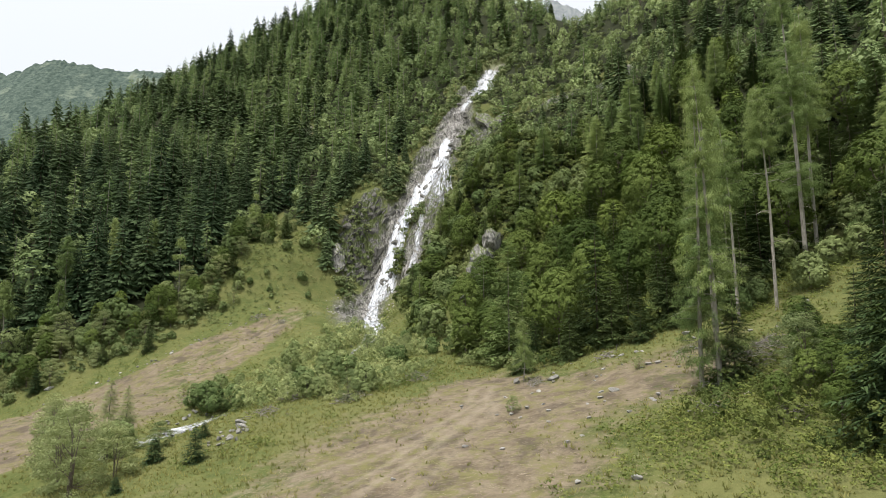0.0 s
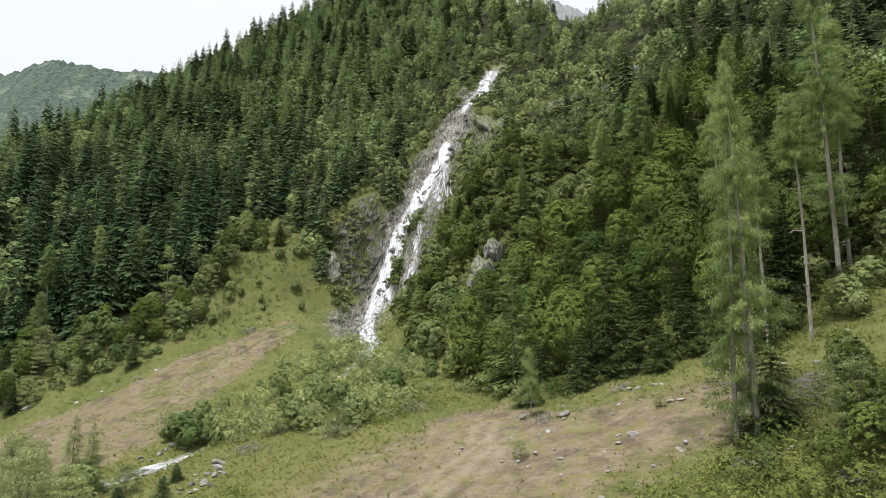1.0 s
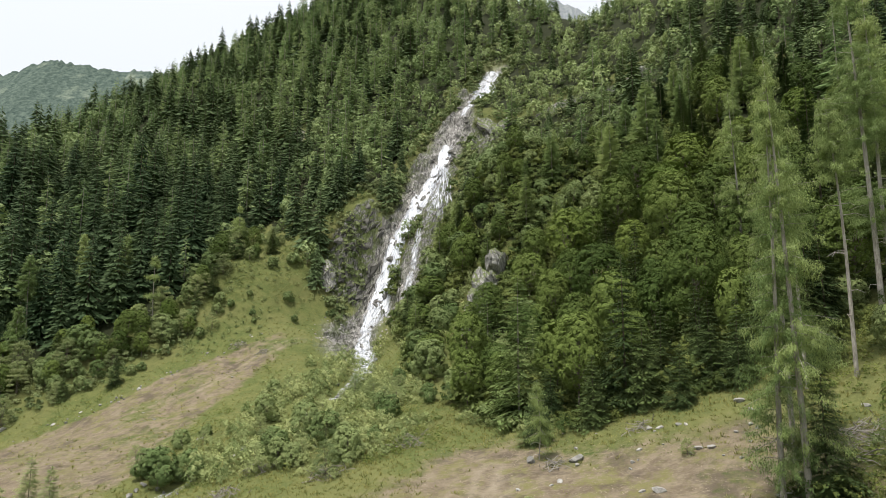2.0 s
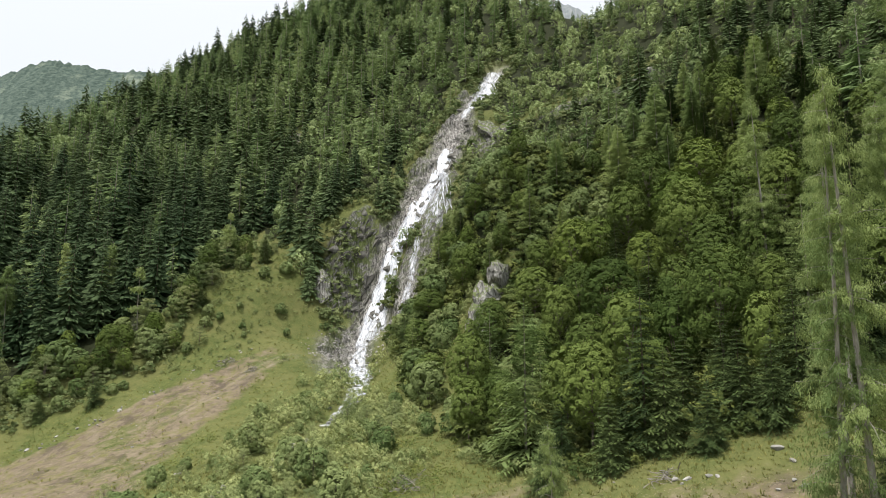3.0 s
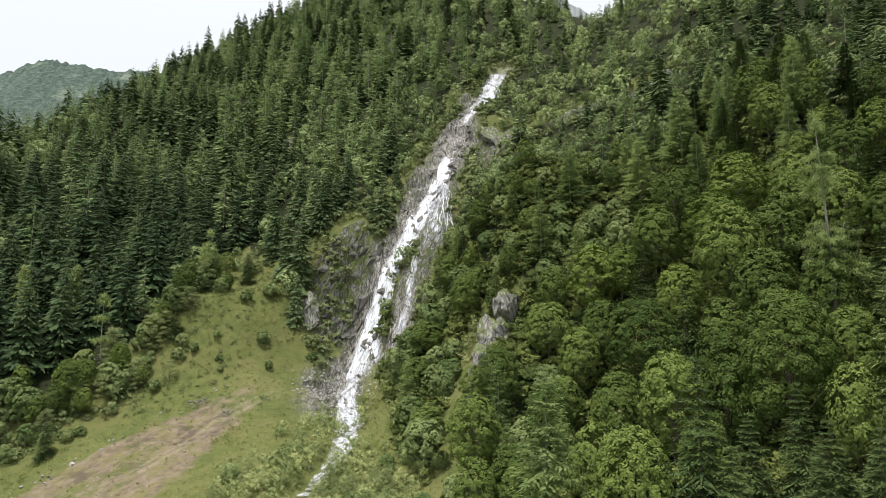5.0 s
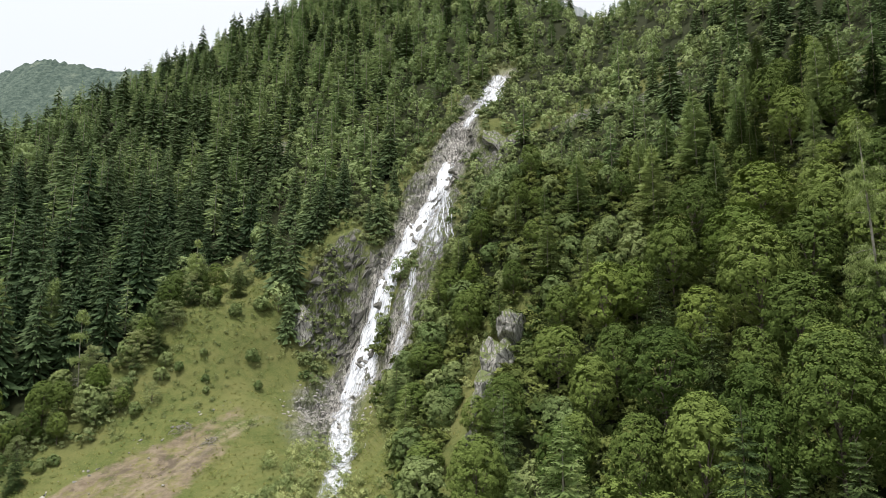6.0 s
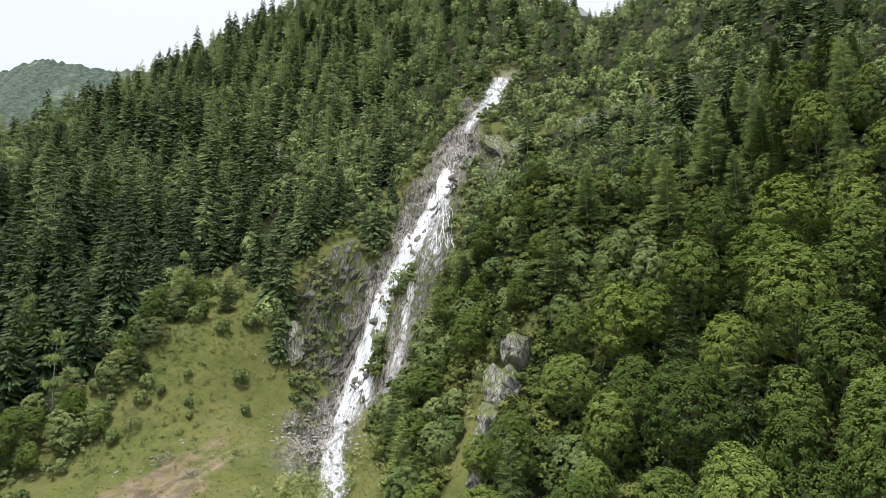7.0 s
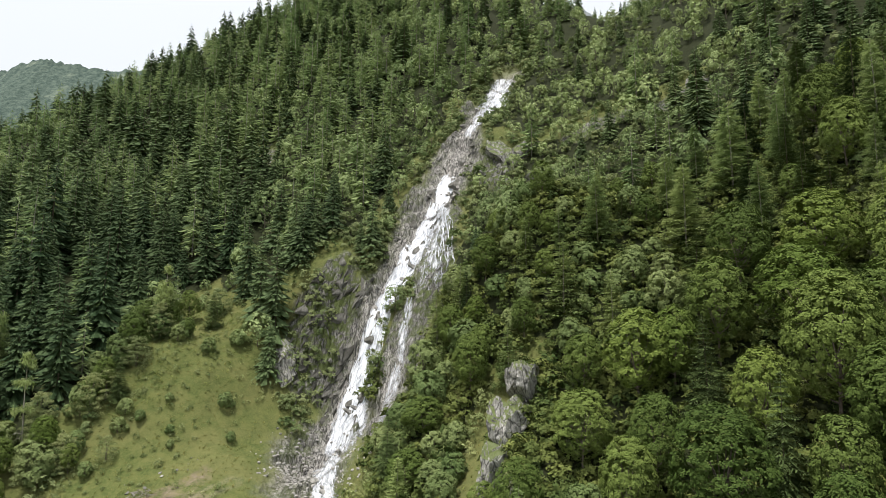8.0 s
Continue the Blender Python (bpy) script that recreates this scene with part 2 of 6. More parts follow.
def ground_material():
    m, t, b = material("mountain_ground", 0.95)

    def mask(name):
        at = t.nodes.new("ShaderNodeAttribute")
        at.attribute_name = name
        return at.outputs["Fac"]
    big, mid, fine = noise_node(t, 0.09, 5), noise_node(t, 0.55, 6, 0.7), noise_node(t, 3.2, 7, 0.85)

    def hard(v, a, b):
        return ramp(t, v, (a, (0, 0, 0)), (b, (1, 1, 1)))
    grass = mix(t, hard(mid, 0.38, 0.62), (0.040, 0.063, 0.015), (0.092, 0.105, 0.032))
    grass = mix(t, math_node(t, "MULTIPLY", hard(big, 0.42, 0.6), 0.3), grass, (0.18, 0.155, 0.07))
    grass = mix(t, hard(fine, 0.42, 0.68), grass, (0.135, 0.142, 0.052))
    stalks = noise_node(t, 1.5, 9, 0.85, (0.8, 1.3, 1.0))
    soil = mix(t, hard(mid, 0.4, 0.6), (0.105, 0.082, 0.058), (0.178, 0.146, 0.104))
    soil = mix(t, math_node(t, "MULTIPLY", hard(stalks, 0.46, 0.62), 0.35), soil, (0.28, 0.24, 0.18))
    soil = mix(t, math_node(t, "MULTIPLY", hard(fine, 0.5, 0.64), 0.75), soil, (0.12, 0.10, 0.055))
    soil = mix(t, math_node(t, "MULTIPLY", hard(noise_node(t, 0.35, 9, 0.8), 0.49, 0.58), 0.75), soil, (0.135, 0.132, 0.047))
    soil = mix(t, math_node(t, "MULTIPLY", hard(noise_node(t, 0.21, 7, 0.72), 0.53, 0.62), 0.65), soil, (0.062, 0.050, 0.040))
    # forest floor: the canopy's shade is painted in as a near-black soil colour
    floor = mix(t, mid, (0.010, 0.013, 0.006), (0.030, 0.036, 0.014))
    streak = noise_node(t, 0.8, 9, 0.78, (1.9, 1.2, 0.4))
    cracks = noise_node(t, 2.6, 6, 0.8, (2.2, 1.2, 0.5))
    rock = mix(t, hard(streak, 0.38, 0.62), (0.06, 0.058, 0.052), (0.25, 0.245, 0.225))
    rock = mix(t, math_node(t, "MULTIPLY", hard(noise_node(t, 0.16, 5, 0.6), 0.5, 0.62), 0.35), rock, (0.48, 0.47, 0.45))
    rock = mix(t, math_node(t, "MULTIPLY", hard(cracks, 0.55, 0.61), 0.9), rock, (0.045, 0.043, 0.04))
    joint = crack_lines(t, 0.42, (2.0, 1.0, 0.2))
    joint2 = crack_lines(t, 1.1, (2.2, 0.9, 0.22))
    rock = mix(t, ramp(t, joint2, (0.015, (0.55, 0.55, 0.55)), (0.06, (0, 0, 0))), rock, (0.035, 0.034, 0.032))
    rock = mix(t, ramp(t, joint, (0.02, (0.75, 0.75, 0.75)), (0.09, (0, 0, 0))), rock, (0.02, 0.02, 0.019))
    pale = mix(t, hard(streak, 0.36, 0.56), (0.12, 0.113, 0.105), (0.52, 0.50, 0.475))
    pale = mix(t, ramp(t, joint2, (0.02, (0.95, 0.95, 0.95)), (0.12, (0, 0, 0))), pale, (0.05, 0.048, 0.045))
    rock = mix(t, math_node(t, "MULTIPLY", mask("wet"), 0.8), rock, pale)
    moss = math_node(t, "MULTIPLY", hard(mid, 0.45, 0.54), 0.9)
    wet = mask("wet")
    rock = mix(t, math_node(t, "MULTIPLY", moss, math_node(t, "SUBTRACT", 1.0, wet)), rock, (0.085, 0.11, 0.032))
    patchy = math_node(t, "ADD", mask("soil"), math_node(t, "MULTIPLY", math_node(t, "ADD", math_node(t, "SUBTRACT", mid, 0.5), math_node(t, "SUBTRACT", big, 0.5)), math_node(t, "ADD", 0.5, mask("soil"))))
    col = mix(t, ramp(t, patchy, (0.36, (0, 0, 0)), (0.66, (1, 1, 1))), grass, soil)
    col = mix(t, math_node(t, "MULTIPLY", math_node(t, "MULTIPLY", mask("rut"), 0.7), hard(fine, 0.36, 0.62)), col, (0.30, 0.26, 0.20))
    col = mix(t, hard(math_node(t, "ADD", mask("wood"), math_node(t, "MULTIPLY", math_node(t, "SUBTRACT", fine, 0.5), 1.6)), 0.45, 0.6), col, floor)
    col = mix(t, mask("rock"), col, rock)
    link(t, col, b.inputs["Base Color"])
    link(t, math_node(t, "SUBTRACT", 0.95, math_node(t, "MULTIPLY", wet, 0.45)), b.inputs["Roughness"])
    bump_node(t, b, math_node(t, "ADD", math_node(t, "MULTIPLY", fine, 0.2), math_node(t, "MULTIPLY", math_node(t, "ADD", streak, math_node(t, "MULTIPLY", joint, 2.0)), math_node(t, "MULTIPLY", mask("rock"), 3.0))), 1.0, 0.22)
    return m


def stone_material(name, dark, light, vary=0.6):
    m, t, b = material(name, 0.85)
    n, f = noise_node(t, 1.1, 7, 0.7, (1, 1, 0.6)), noise_node(t, 9, 5, 0.7)
    col = mix(t, ramp(t, n, (0.35, (0, 0, 0)), (0.65, (1, 1, 1))), dark, light)
    col = mix(t, ramp(t, f, (0.5, (0, 0, 0)), (0.8, (1, 1, 1))), col, (0.12, 0.125, 0.09))
    own = t.nodes.new("ShaderNodeObjectInfo")
    col = mix(t, math_node(t, "MULTIPLY", own.outputs["Random"], vary), col, (dark[0] * 0.6, dark[1] * 0.6, dark[2] * 0.55))
    link(t, col, b.inputs["Base Color"])
    bump_node(t, b, math_node(t, "ADD", n, math_node(t, "MULTIPLY", f, 0.3)), 0.7, 0.15)
    return m


STONE = stone_material("grey_stone", (0.14, 0.136, 0.128), (0.40, 0.39, 0.37))
CLIFF = stone_material("cliff_stone", (0.05, 0.048, 0.043), (0.21, 0.205, 0.19))
PALE_STONE = stone_material("pale_stone", (0.24, 0.232, 0.22), (0.47, 0.46, 0.44), 0.4)


def water_material():
    m, t, b = material("white_water", 0.4)

    def coord(name):
        at = t.nodes.new("ShaderNodeAttribute")
        at.attribute_name = name
        return at.outputs["Fac"]
    across, along, lane = coord("across"), coord("along"), coord("lane")
    vec = t.nodes.new("ShaderNodeCombineXYZ")
    link(t, math_node(t, "MULTIPLY", across, coord("half")), vec.inputs[0])
    link(t, math_node(t, "MULTIPLY", along, 0.30), vec.inputs[1])
    link(t, math_node(t, "MULTIPLY", lane, 37.0), vec.inputs[2])
    n = t.nodes.new("ShaderNodeTexNoise")
    n.inputs["Scale"].default_value, n.inputs["Detail"].default_value, n.inputs["Roughness"].default_value = 1.6, 7, 0.75
    link(t, vec.outputs[0], n.inputs["Vector"])
    link(t, ramp(t, n.outputs["Fac"], (0.38, (0.34, 0.375, 0.42)), (0.66, (0.76, 0.785, 0.82))), b.inputs["Base Color"])
    bump_node(t, b, n.outputs["Fac"], 0.5, 0.2)
    rim = math_node(t, "POWER", math_node(t, "ABSOLUTE", across, 0.0), 2.0)
    cover = ramp(t, math_node(t, "SUBTRACT", n.outputs["Fac"], math_node(t, "MULTIPLY", rim, 0.34)), (0.33, (0, 0, 0)), (0.58, (1, 1, 1)))
    clear = t.nodes.new("ShaderNodeBsdfTransparent")
    mx = t.nodes.new("ShaderNodeMixShader")
    link(t, cover, mx.inputs[0])
    link(t, clear.outputs[0], mx.inputs[1])
    link(t, b.outputs[0], mx.inputs[2])
    link(t, mx.outputs[0], t.nodes["Material Output"].inputs["Surface"])
    return m


def curtain_material():
    """Falling water: long white streaks with clear gaps where it runs thin."""
    m, t, b = material("falling_water", 0.35)

    def coord(name):
        at = t.nodes.new("ShaderNodeAttribute")
        at.attribute_name = name
        return at.outputs["Fac"]

    def streak(across, down, scale, detail, rough):
        vec = t.nodes.new("ShaderNodeCombineXYZ")
        link(t, math_node(t, "MULTIPLY", coord("metres"), across), vec.inputs[0])
        link(t, math_node(t, "MULTIPLY", coord("along"), down), vec.inputs[1])
        link(t, math_node(t, "MULTIPLY", coord("lane"), 37.0), vec.inputs[2])
        n = t.nodes.new("ShaderNodeTexNoise")
        n.inputs["Scale"].default_value, n.inputs["Detail"].default_value, n.inputs["Roughness"].default_value, n.inputs["Distortion"].default_value = scale, detail, rough, 1.1
        link(t, vec.outputs[0], n.inputs["Vector"])
        return n.outputs["Fac"]
    thin, broad = streak(1.0, 0.24, 2.1, 7, 0.72), streak(1.0, 0.6, 0.6, 5, 0.65)
    body = math_node(t, "ADD", math_node(t, "MULTIPLY", thin, 0.62), math_node(t, "MULTIPLY", broad, 0.5))
    link(t, ramp(t, body, (0.40, (0.30, 0.33, 0.385)), (0.68, (0.76, 0.785, 0.83))), b.inputs["Base Color"])
    bump_node(t, b, body, 0.6, 0.25)
    rim = math_node(t, "POWER", math_node(t, "ABSOLUTE", coord("side"), 0.0), 3.0)
    fill = math_node(t, "SUBTRACT", math_node(t, "ADD", body, math_node(t, "MULTIPLY", coord("thick"), 0.5)), math_node(t, "MULTIPLY", rim, 0.17))
    cover = ramp(t, fill, (0.74, (0, 0, 0)), (1.04, (1, 1, 1)))
    clear, mx = t.nodes.new("ShaderNodeBsdfTransparent"), t.nodes.new("ShaderNodeMixShader")
    link(t, cover, mx.inputs[0])
    link(t, clear.outputs[0], mx.inputs[1])
    link(t, b.outputs[0], mx.inputs[2])
    link(t, mx.outputs[0], t.nodes["Material Output"].inputs["Surface"])
    return m


CURTAIN = curtain_material()
WATER = water_material()


# ---- building helpers ----
def mesh_of(name, verts, faces, mats, mat_index=None, tint=None, smooth=False):
    """A mesh from arrays of corners and of triangles or quads."""
    me = bpy.data.meshes.new(name)
    faces = np.asarray(faces, np.int32)
    k = faces.shape[1]
    me.vertices.add(len(verts))
    me.vertices.foreach_set("co", np.asarray(verts, np.float32).ravel())
    me.loops.add(faces.size)
    me.loops.foreach_set("vertex_index", faces.ravel())
    me.polygons.add(len(faces))
    me.polygons.foreach_set("loop_start", np.arange(0, faces.size, k, dtype=np.int32))
    for m in mats:
        me.materials.append(m)
    if mat_index is not None:
        me.polygons.foreach_set("material_index", np.asarray(mat_index, np.int32))
    me.polygons.foreach_set("use_smooth", np.full(len(faces), smooth))
    if tint is not None:
        at = me.attributes.new("tint", "FLOAT", "POINT")
        at.data.foreach_set("value", np.asarray(tint, np.float32))
    me.update(calc_edges=True)
    return me


def part(name, me, parent, label=""):
    ob = new(name, me)
    ob.parent = parent
    return tagged(ob, label)


def tube(points, radii, sides=6):
    """A tapered limb along a line of points, as triangles."""
    P = np.asarray(points, float)
    n = len(P)
    a = np.arange(sides) * 2 * np.pi / sides
    along = np.gradient(P, axis=0)
    along /= np.linalg.norm(along, axis=1)[:, None] + 1e-9
    side = np.cross(along, np.where(np.abs(along[:, 2:]) > 0.9, [[1.0, 0, 0]], [[0, 0, 1.0]]))
    side /= np.linalg.norm(side, axis=1)[:, None] + 1e-9
    other = np.cross(along, side)
    V = (P[:, None] + np.asarray(radii)[:, None, None] * (np.cos(a)[None, :, None] * side[:, None] + np.sin(a)[None, :, None] * other[:, None])).reshape(-1, 3)
    i, j = np.meshgrid(np.arange(n - 1), np.arange(sides), indexing="ij")
    i, j = i.ravel(), j.ravel()
    p, q = i * sides + j, i * sides + (j + 1) % sides
    F = np.concatenate([np.stack([p, q, q + sides], 1), np.stack([p, q + sides, p + sides], 1)])
    return V, F


def join(pieces):
    V, F, k = [], [], 0
    for v, f in pieces:
        V.append(v)
        F.append(f + k)
        k += len(v)
    return np.concatenate(V), np.concatenate(F)


def sprays(base, tip, width, r, droop=0.3, cheap=False):
    """Needle sprays: slim diamonds, or single triangles, from base to tip, with drooping sides."""
    d = tip - base
    side = np.cross(d, [0, 0, 1.0])
    side /= np.linalg.norm(side, axis=1)[:, None] + 1e-9
    w = np.asarray(width).reshape(-1, 1)
    n = len(base)
    drop = np.zeros((n, 3))
    drop[:, 2] = -droop * w[:, 0] * r.uniform(0.5, 1.5, n)
    if cheap:
        foot = base + 0.25 * d + drop
        V = np.stack([foot + side * w, tip, foot - side * w], 1).reshape(-1, 3)
        return V, np.arange(3 * n).reshape(-1, 3)
    mid = base + 0.5 * d
    V = np.stack([base, mid + side * w + drop, tip, mid - side * w + drop], 1).reshape(-1, 3)
    k = np.arange(n)[:, None] * 4
    F = np.concatenate([k + [[0, 1, 2]], k + [[0, 2, 3]]])
    return V, F


def kites(foot, a, reach, drop, spread, r):
    """Drooping fans of needles: pointed kites that slope down and outwards from the trunk."""
    n = len(a)
    R, D = np.reshape(reach, (-1, 1)), np.reshape(drop, (-1, 1))

    def at(f, turn, low):
        return foot + np.concatenate([f * R * np.cos(a + turn)[:, None], f * R * np.sin(a + turn)[:, None], -low * D * R], 1)
    w = spread * r.uniform(0.7, 1.3, n)
    V = np.stack([at(0.04, 0, 0), at(0.68, w, 0.85), at(1.0, 0 * w, 0.9), at(0.68, -w, 0.85)], 1).reshape(-1, 3)
    k = np.arange(n)[:, None] * 4
    return V, np.concatenate([k + [[0, 1, 2]], k + [[0, 2, 3]]])


def fir_shape(h, radius, levels, per, seed, bare=0.04, spread=0.42, drop=0.62, power=0.85, sparse=0.0, fringe=0, girth=0.009, sides=4, loose=0.35):
    """Trunk and tiered crown of a dense conifer. fringe: hanging twigs along each fan."""
    r = np.random.default_rng(seed)
    lean = r.normal(0, 0.012, 2)
    zt = np.linspace(0, 1, 4)
    trunk = tube(np.stack([lean[0] * h * zt ** 2, lean[1] * h * zt ** 2, h * zt - 0.6 * (zt == 0)], 1), girth * h * (1 - zt) ** 0.8 + 0.012, sides)
    s = np.repeat(bare + (0.975 - bare) * np.arange(levels) / levels, per)
    s = np.clip(s + r.normal(0, loose / levels, len(s)), bare, 0.985)
    a = np.tile(np.arange(per) * 6.283 / per, levels) + np.repeat(r.uniform(0, 6.28, levels), per) + r.normal(0, 0.18, len(s))
    tier = np.repeat(r.uniform(0.82, 1.12, levels), per)
    reach = (radius * (1 - (s - bare) / (1 - bare)) ** power + 0.06 * radius) * tier * r.uniform(0.72, 1.18, len(s))
    keep = r.random(len(s)) >= sparse
    s, a, reach = s[keep], a[keep], reach[keep]
    foot = np.stack([lean[0] * h * s ** 2, lean[1] * h * s ** 2, s * h + 0.02 * h], 1)
    down = drop * r.uniform(0.7, 1.25, len(s)) * (0.75 + 0.5 * (1 - s))
    crown = [kites(foot, a, reach, down, spread, r)]
    for q in range(fringe):
        f = 0.45 + 0.5 * (q + r.random(len(s))) / fringe
        b = a + r.choice([-1, 1], len(s)) * r.uniform(0.1, 0.5, len(s))
        p = foot + np.stack([f * reach * np.cos(b), f * reach * np.sin(b), -0.8 * f * down * reach], 1)
        l = 0.28 * reach + 0.2
        tip = p + np.stack([np.cos(b) * l * 0.7, np.sin(b) * l * 0.7, -l * r.uniform(0.3, 0.9, len(s))], 1)
        crown.append(sprays(p, tip, 0.16 * l + 0.04, r, 0.3, True))
    crown.append(sprays(np.array([[lean[0] * h, lean[1] * h, 0.92 * h]]), np.array([[lean[0] * h + 0.01, lean[1] * h, 1.01 * h]]), np.array([0.14]), r, 0.1, True))
    return trunk, join(crown)


def feather_shape(h, radius, levels, per, twigs, seed, bare=0.03, drop=0.42, power=0.85, sparse=0.05, width=0.13, girth=0.009, loose=0.15):
    """A spruce seen close: tiers of drooping boughs, each a spine with twigs on both sides."""
    r = np.random.default_rng(seed)
    lean = r.normal(0, 0.012, 2)
    zt = np.linspace(0, 1, 5)
    trunk = tube(np.stack([lean[0] * h * zt ** 2, lean[1] * h * zt ** 2, h * zt - 0.6 * (zt == 0)], 1), girth * h * (1 - zt) ** 0.8 + 0.012, 6)
    s = np.repeat(bare + (0.975 - bare) * (np.arange(levels) / levels) ** 0.95, per)
    s = np.clip(s + r.normal(0, loose / levels, len(s)), bare, 0.985)
    a = np.tile(np.arange(per) * 6.283 / per, levels) + np.repeat(r.uniform(0, 6.28, levels), per) + r.normal(0, 0.16, len(s))
    R = (radius * (1 - (s - bare) / (1 - bare)) ** power + 0.05 * radius) * np.repeat(r.uniform(0.85, 1.12, levels), per) * r.uniform(0.7, 1.15, len(s))
    keep = r.random(len(s)) >= sparse
    s, a, R = s[keep], a[keep], R[keep]
    foot = np.stack([lean[0] * h * s ** 2, lean[1] * h * s ** 2, s * h + 0.02 * h], 1)
    down = drop * r.uniform(0.75, 1.25, len(s)) * (0.5 + 0.8 * (1 - s))

    def along(f):
        return foot + np.stack([f * R * np.cos(a), f * R * np.sin(a), -down * R * f ** 1.2 + 0.1 * R * f ** 4], 1)
    crown = [sprays(along(0.05 + 0 * s), along(1.0 + 0 * s), 0.05 * R + 0.04, r, 0.2, True)]
    for q in range(twigs):
        f = 0.18 + 0.8 * (q + r.random(len(s))) / twigs
        b = a + (1 if q % 2 else -1) * r.uniform(0.55, 1.05, len(s))
        l = (0.42 * R * (1 - 0.6 * f) + 0.16) * r.uniform(0.7, 1.25, len(s))
        p = along(f)
        tip = p + np.stack([np.cos(b) * l, np.sin(b) * l, -l * r.uniform(0.15, 0.6, len(s))], 1)
        crown.append(sprays(p, tip, width * (0.5 + 0.5 * R / radius) * r.uniform(0.7, 1.3, len(s)), r, 0.5, True))
    crown.append(sprays(np.array([[lean[0] * h, lean[1] * h, 0.92 * h]]), np.array([[lean[0] * h + 0.01, lean[1] * h, 1.01 * h]]), np.array([0.12]), r, 0.1, True))
    return trunk, join(crown)


def larch_shape(h, radius, seed, bare, dead=3, density=9.0, fine=95):
    """A feathery larch: thin limbs at uneven heights, hung with fine tufts."""
    r = np.random.default_rng(seed)
    zt = np.linspace(0, 1, 8)
    lean = r.normal(0, 0.02, 2)

    def stem(s):
        return np.stack([lean[0] * h * s ** 2 + 0.12 * np.sin(6 * s + seed), lean[1] * h * s ** 2, h * s], -1)
    base = stem(zt)
    base[0, 2] -= 0.6
    wood = [tube(base, 0.0072 * h * (1 - zt) ** 0.8 + 0.012, 7)]
    B, T, W = [], [], []
    for k in range(int(0.8 * density * h)):
        s = bare + (0.99 - bare) * r.random() ** 0.9
        gap = vnoise(np.array(s * h), np.array(float(seed)), 1.6, 5)
        if gap < 0.26:
            continue
        f = (s - bare) / (1 - bare)
        L = radius * ((1 - f) ** 0.55 * min(1, 0.62 + 2 * f) + 0.05) * r.uniform(0.5, 1.15)
        a = r.uniform(0, 6.28)
        out = np.array([math.cos(a), math.sin(a), r.uniform(-0.45, 0.1)])
        foot = stem(np.array(s))
        end = foot + out * L
        if k % 5 == 0:
            wood.append(tube([foot, 0.5 * (foot + end) + [0, 0, 0.05 * L], end], [0.035, 0.02, 0.008], 3))
        n = max(5, int(fine * L))
        u = r.uniform(0.12, 1.0, (n, 1)) ** 0.8
        p = foot + u * (end - foot) + r.normal(0, 0.12, (n, 3)) + np.array([0, 0, -0.35]) * r.random((n, 1)) ** 2
        way = r.normal(0, 0.5, (n, 3)) + [0, 0, -0.7] + 0.3 * out
        l = r.uniform(0.10, 0.30, (n, 1)) * (60 / fine + 0.4)
        B.append(p), T.append(p + way * l), W.append(r.uniform(0.016, 0.036, n) * (60 / fine + 0.4))
    for k in range(dead):
        s = bare * r.uniform(0.3, 1.0)
        a, l = r.uniform(0, 6.28), r.uniform(0.8, 2.2)
        foot = stem(np.array(s))
        wood.append(tube([foot, foot + np.array([math.cos(a), math.sin(a), 0.05]) * l * 0.6, foot + np.array([math.cos(a + 0.2), math.sin(a + 0.2), -0.2]) * l], [0.045, 0.025, 0.01], 4))
    return join(wood), sprays(np.concatenate(B), np.concatenate(T), np.concatenate(W), r, 0.2, True)


def cards(p, face, length, width, r):
    """Leaf sprays: folded diamonds at the places p that face along face."""
    n = len(p)
    face = face / (np.linalg.norm(face, axis=1)[:, None] + 1e-9)
    way = np.cross(face, r.normal(0, 1, (n, 3)))
    way /= np.linalg.norm(way, axis=1)[:, None] + 1e-9
    side = np.cross(face, way)
    L, W = np.reshape(length, (-1, 1)), np.reshape(width, (-1, 1))
    V = np.stack([p - way * L * 0.5 + side * W, p + way * L * 0.6, p - way * L * 0.35 - side * W], 1).reshape(-1, 3)
    return V, np.arange(3 * n).reshape(-1, 3)


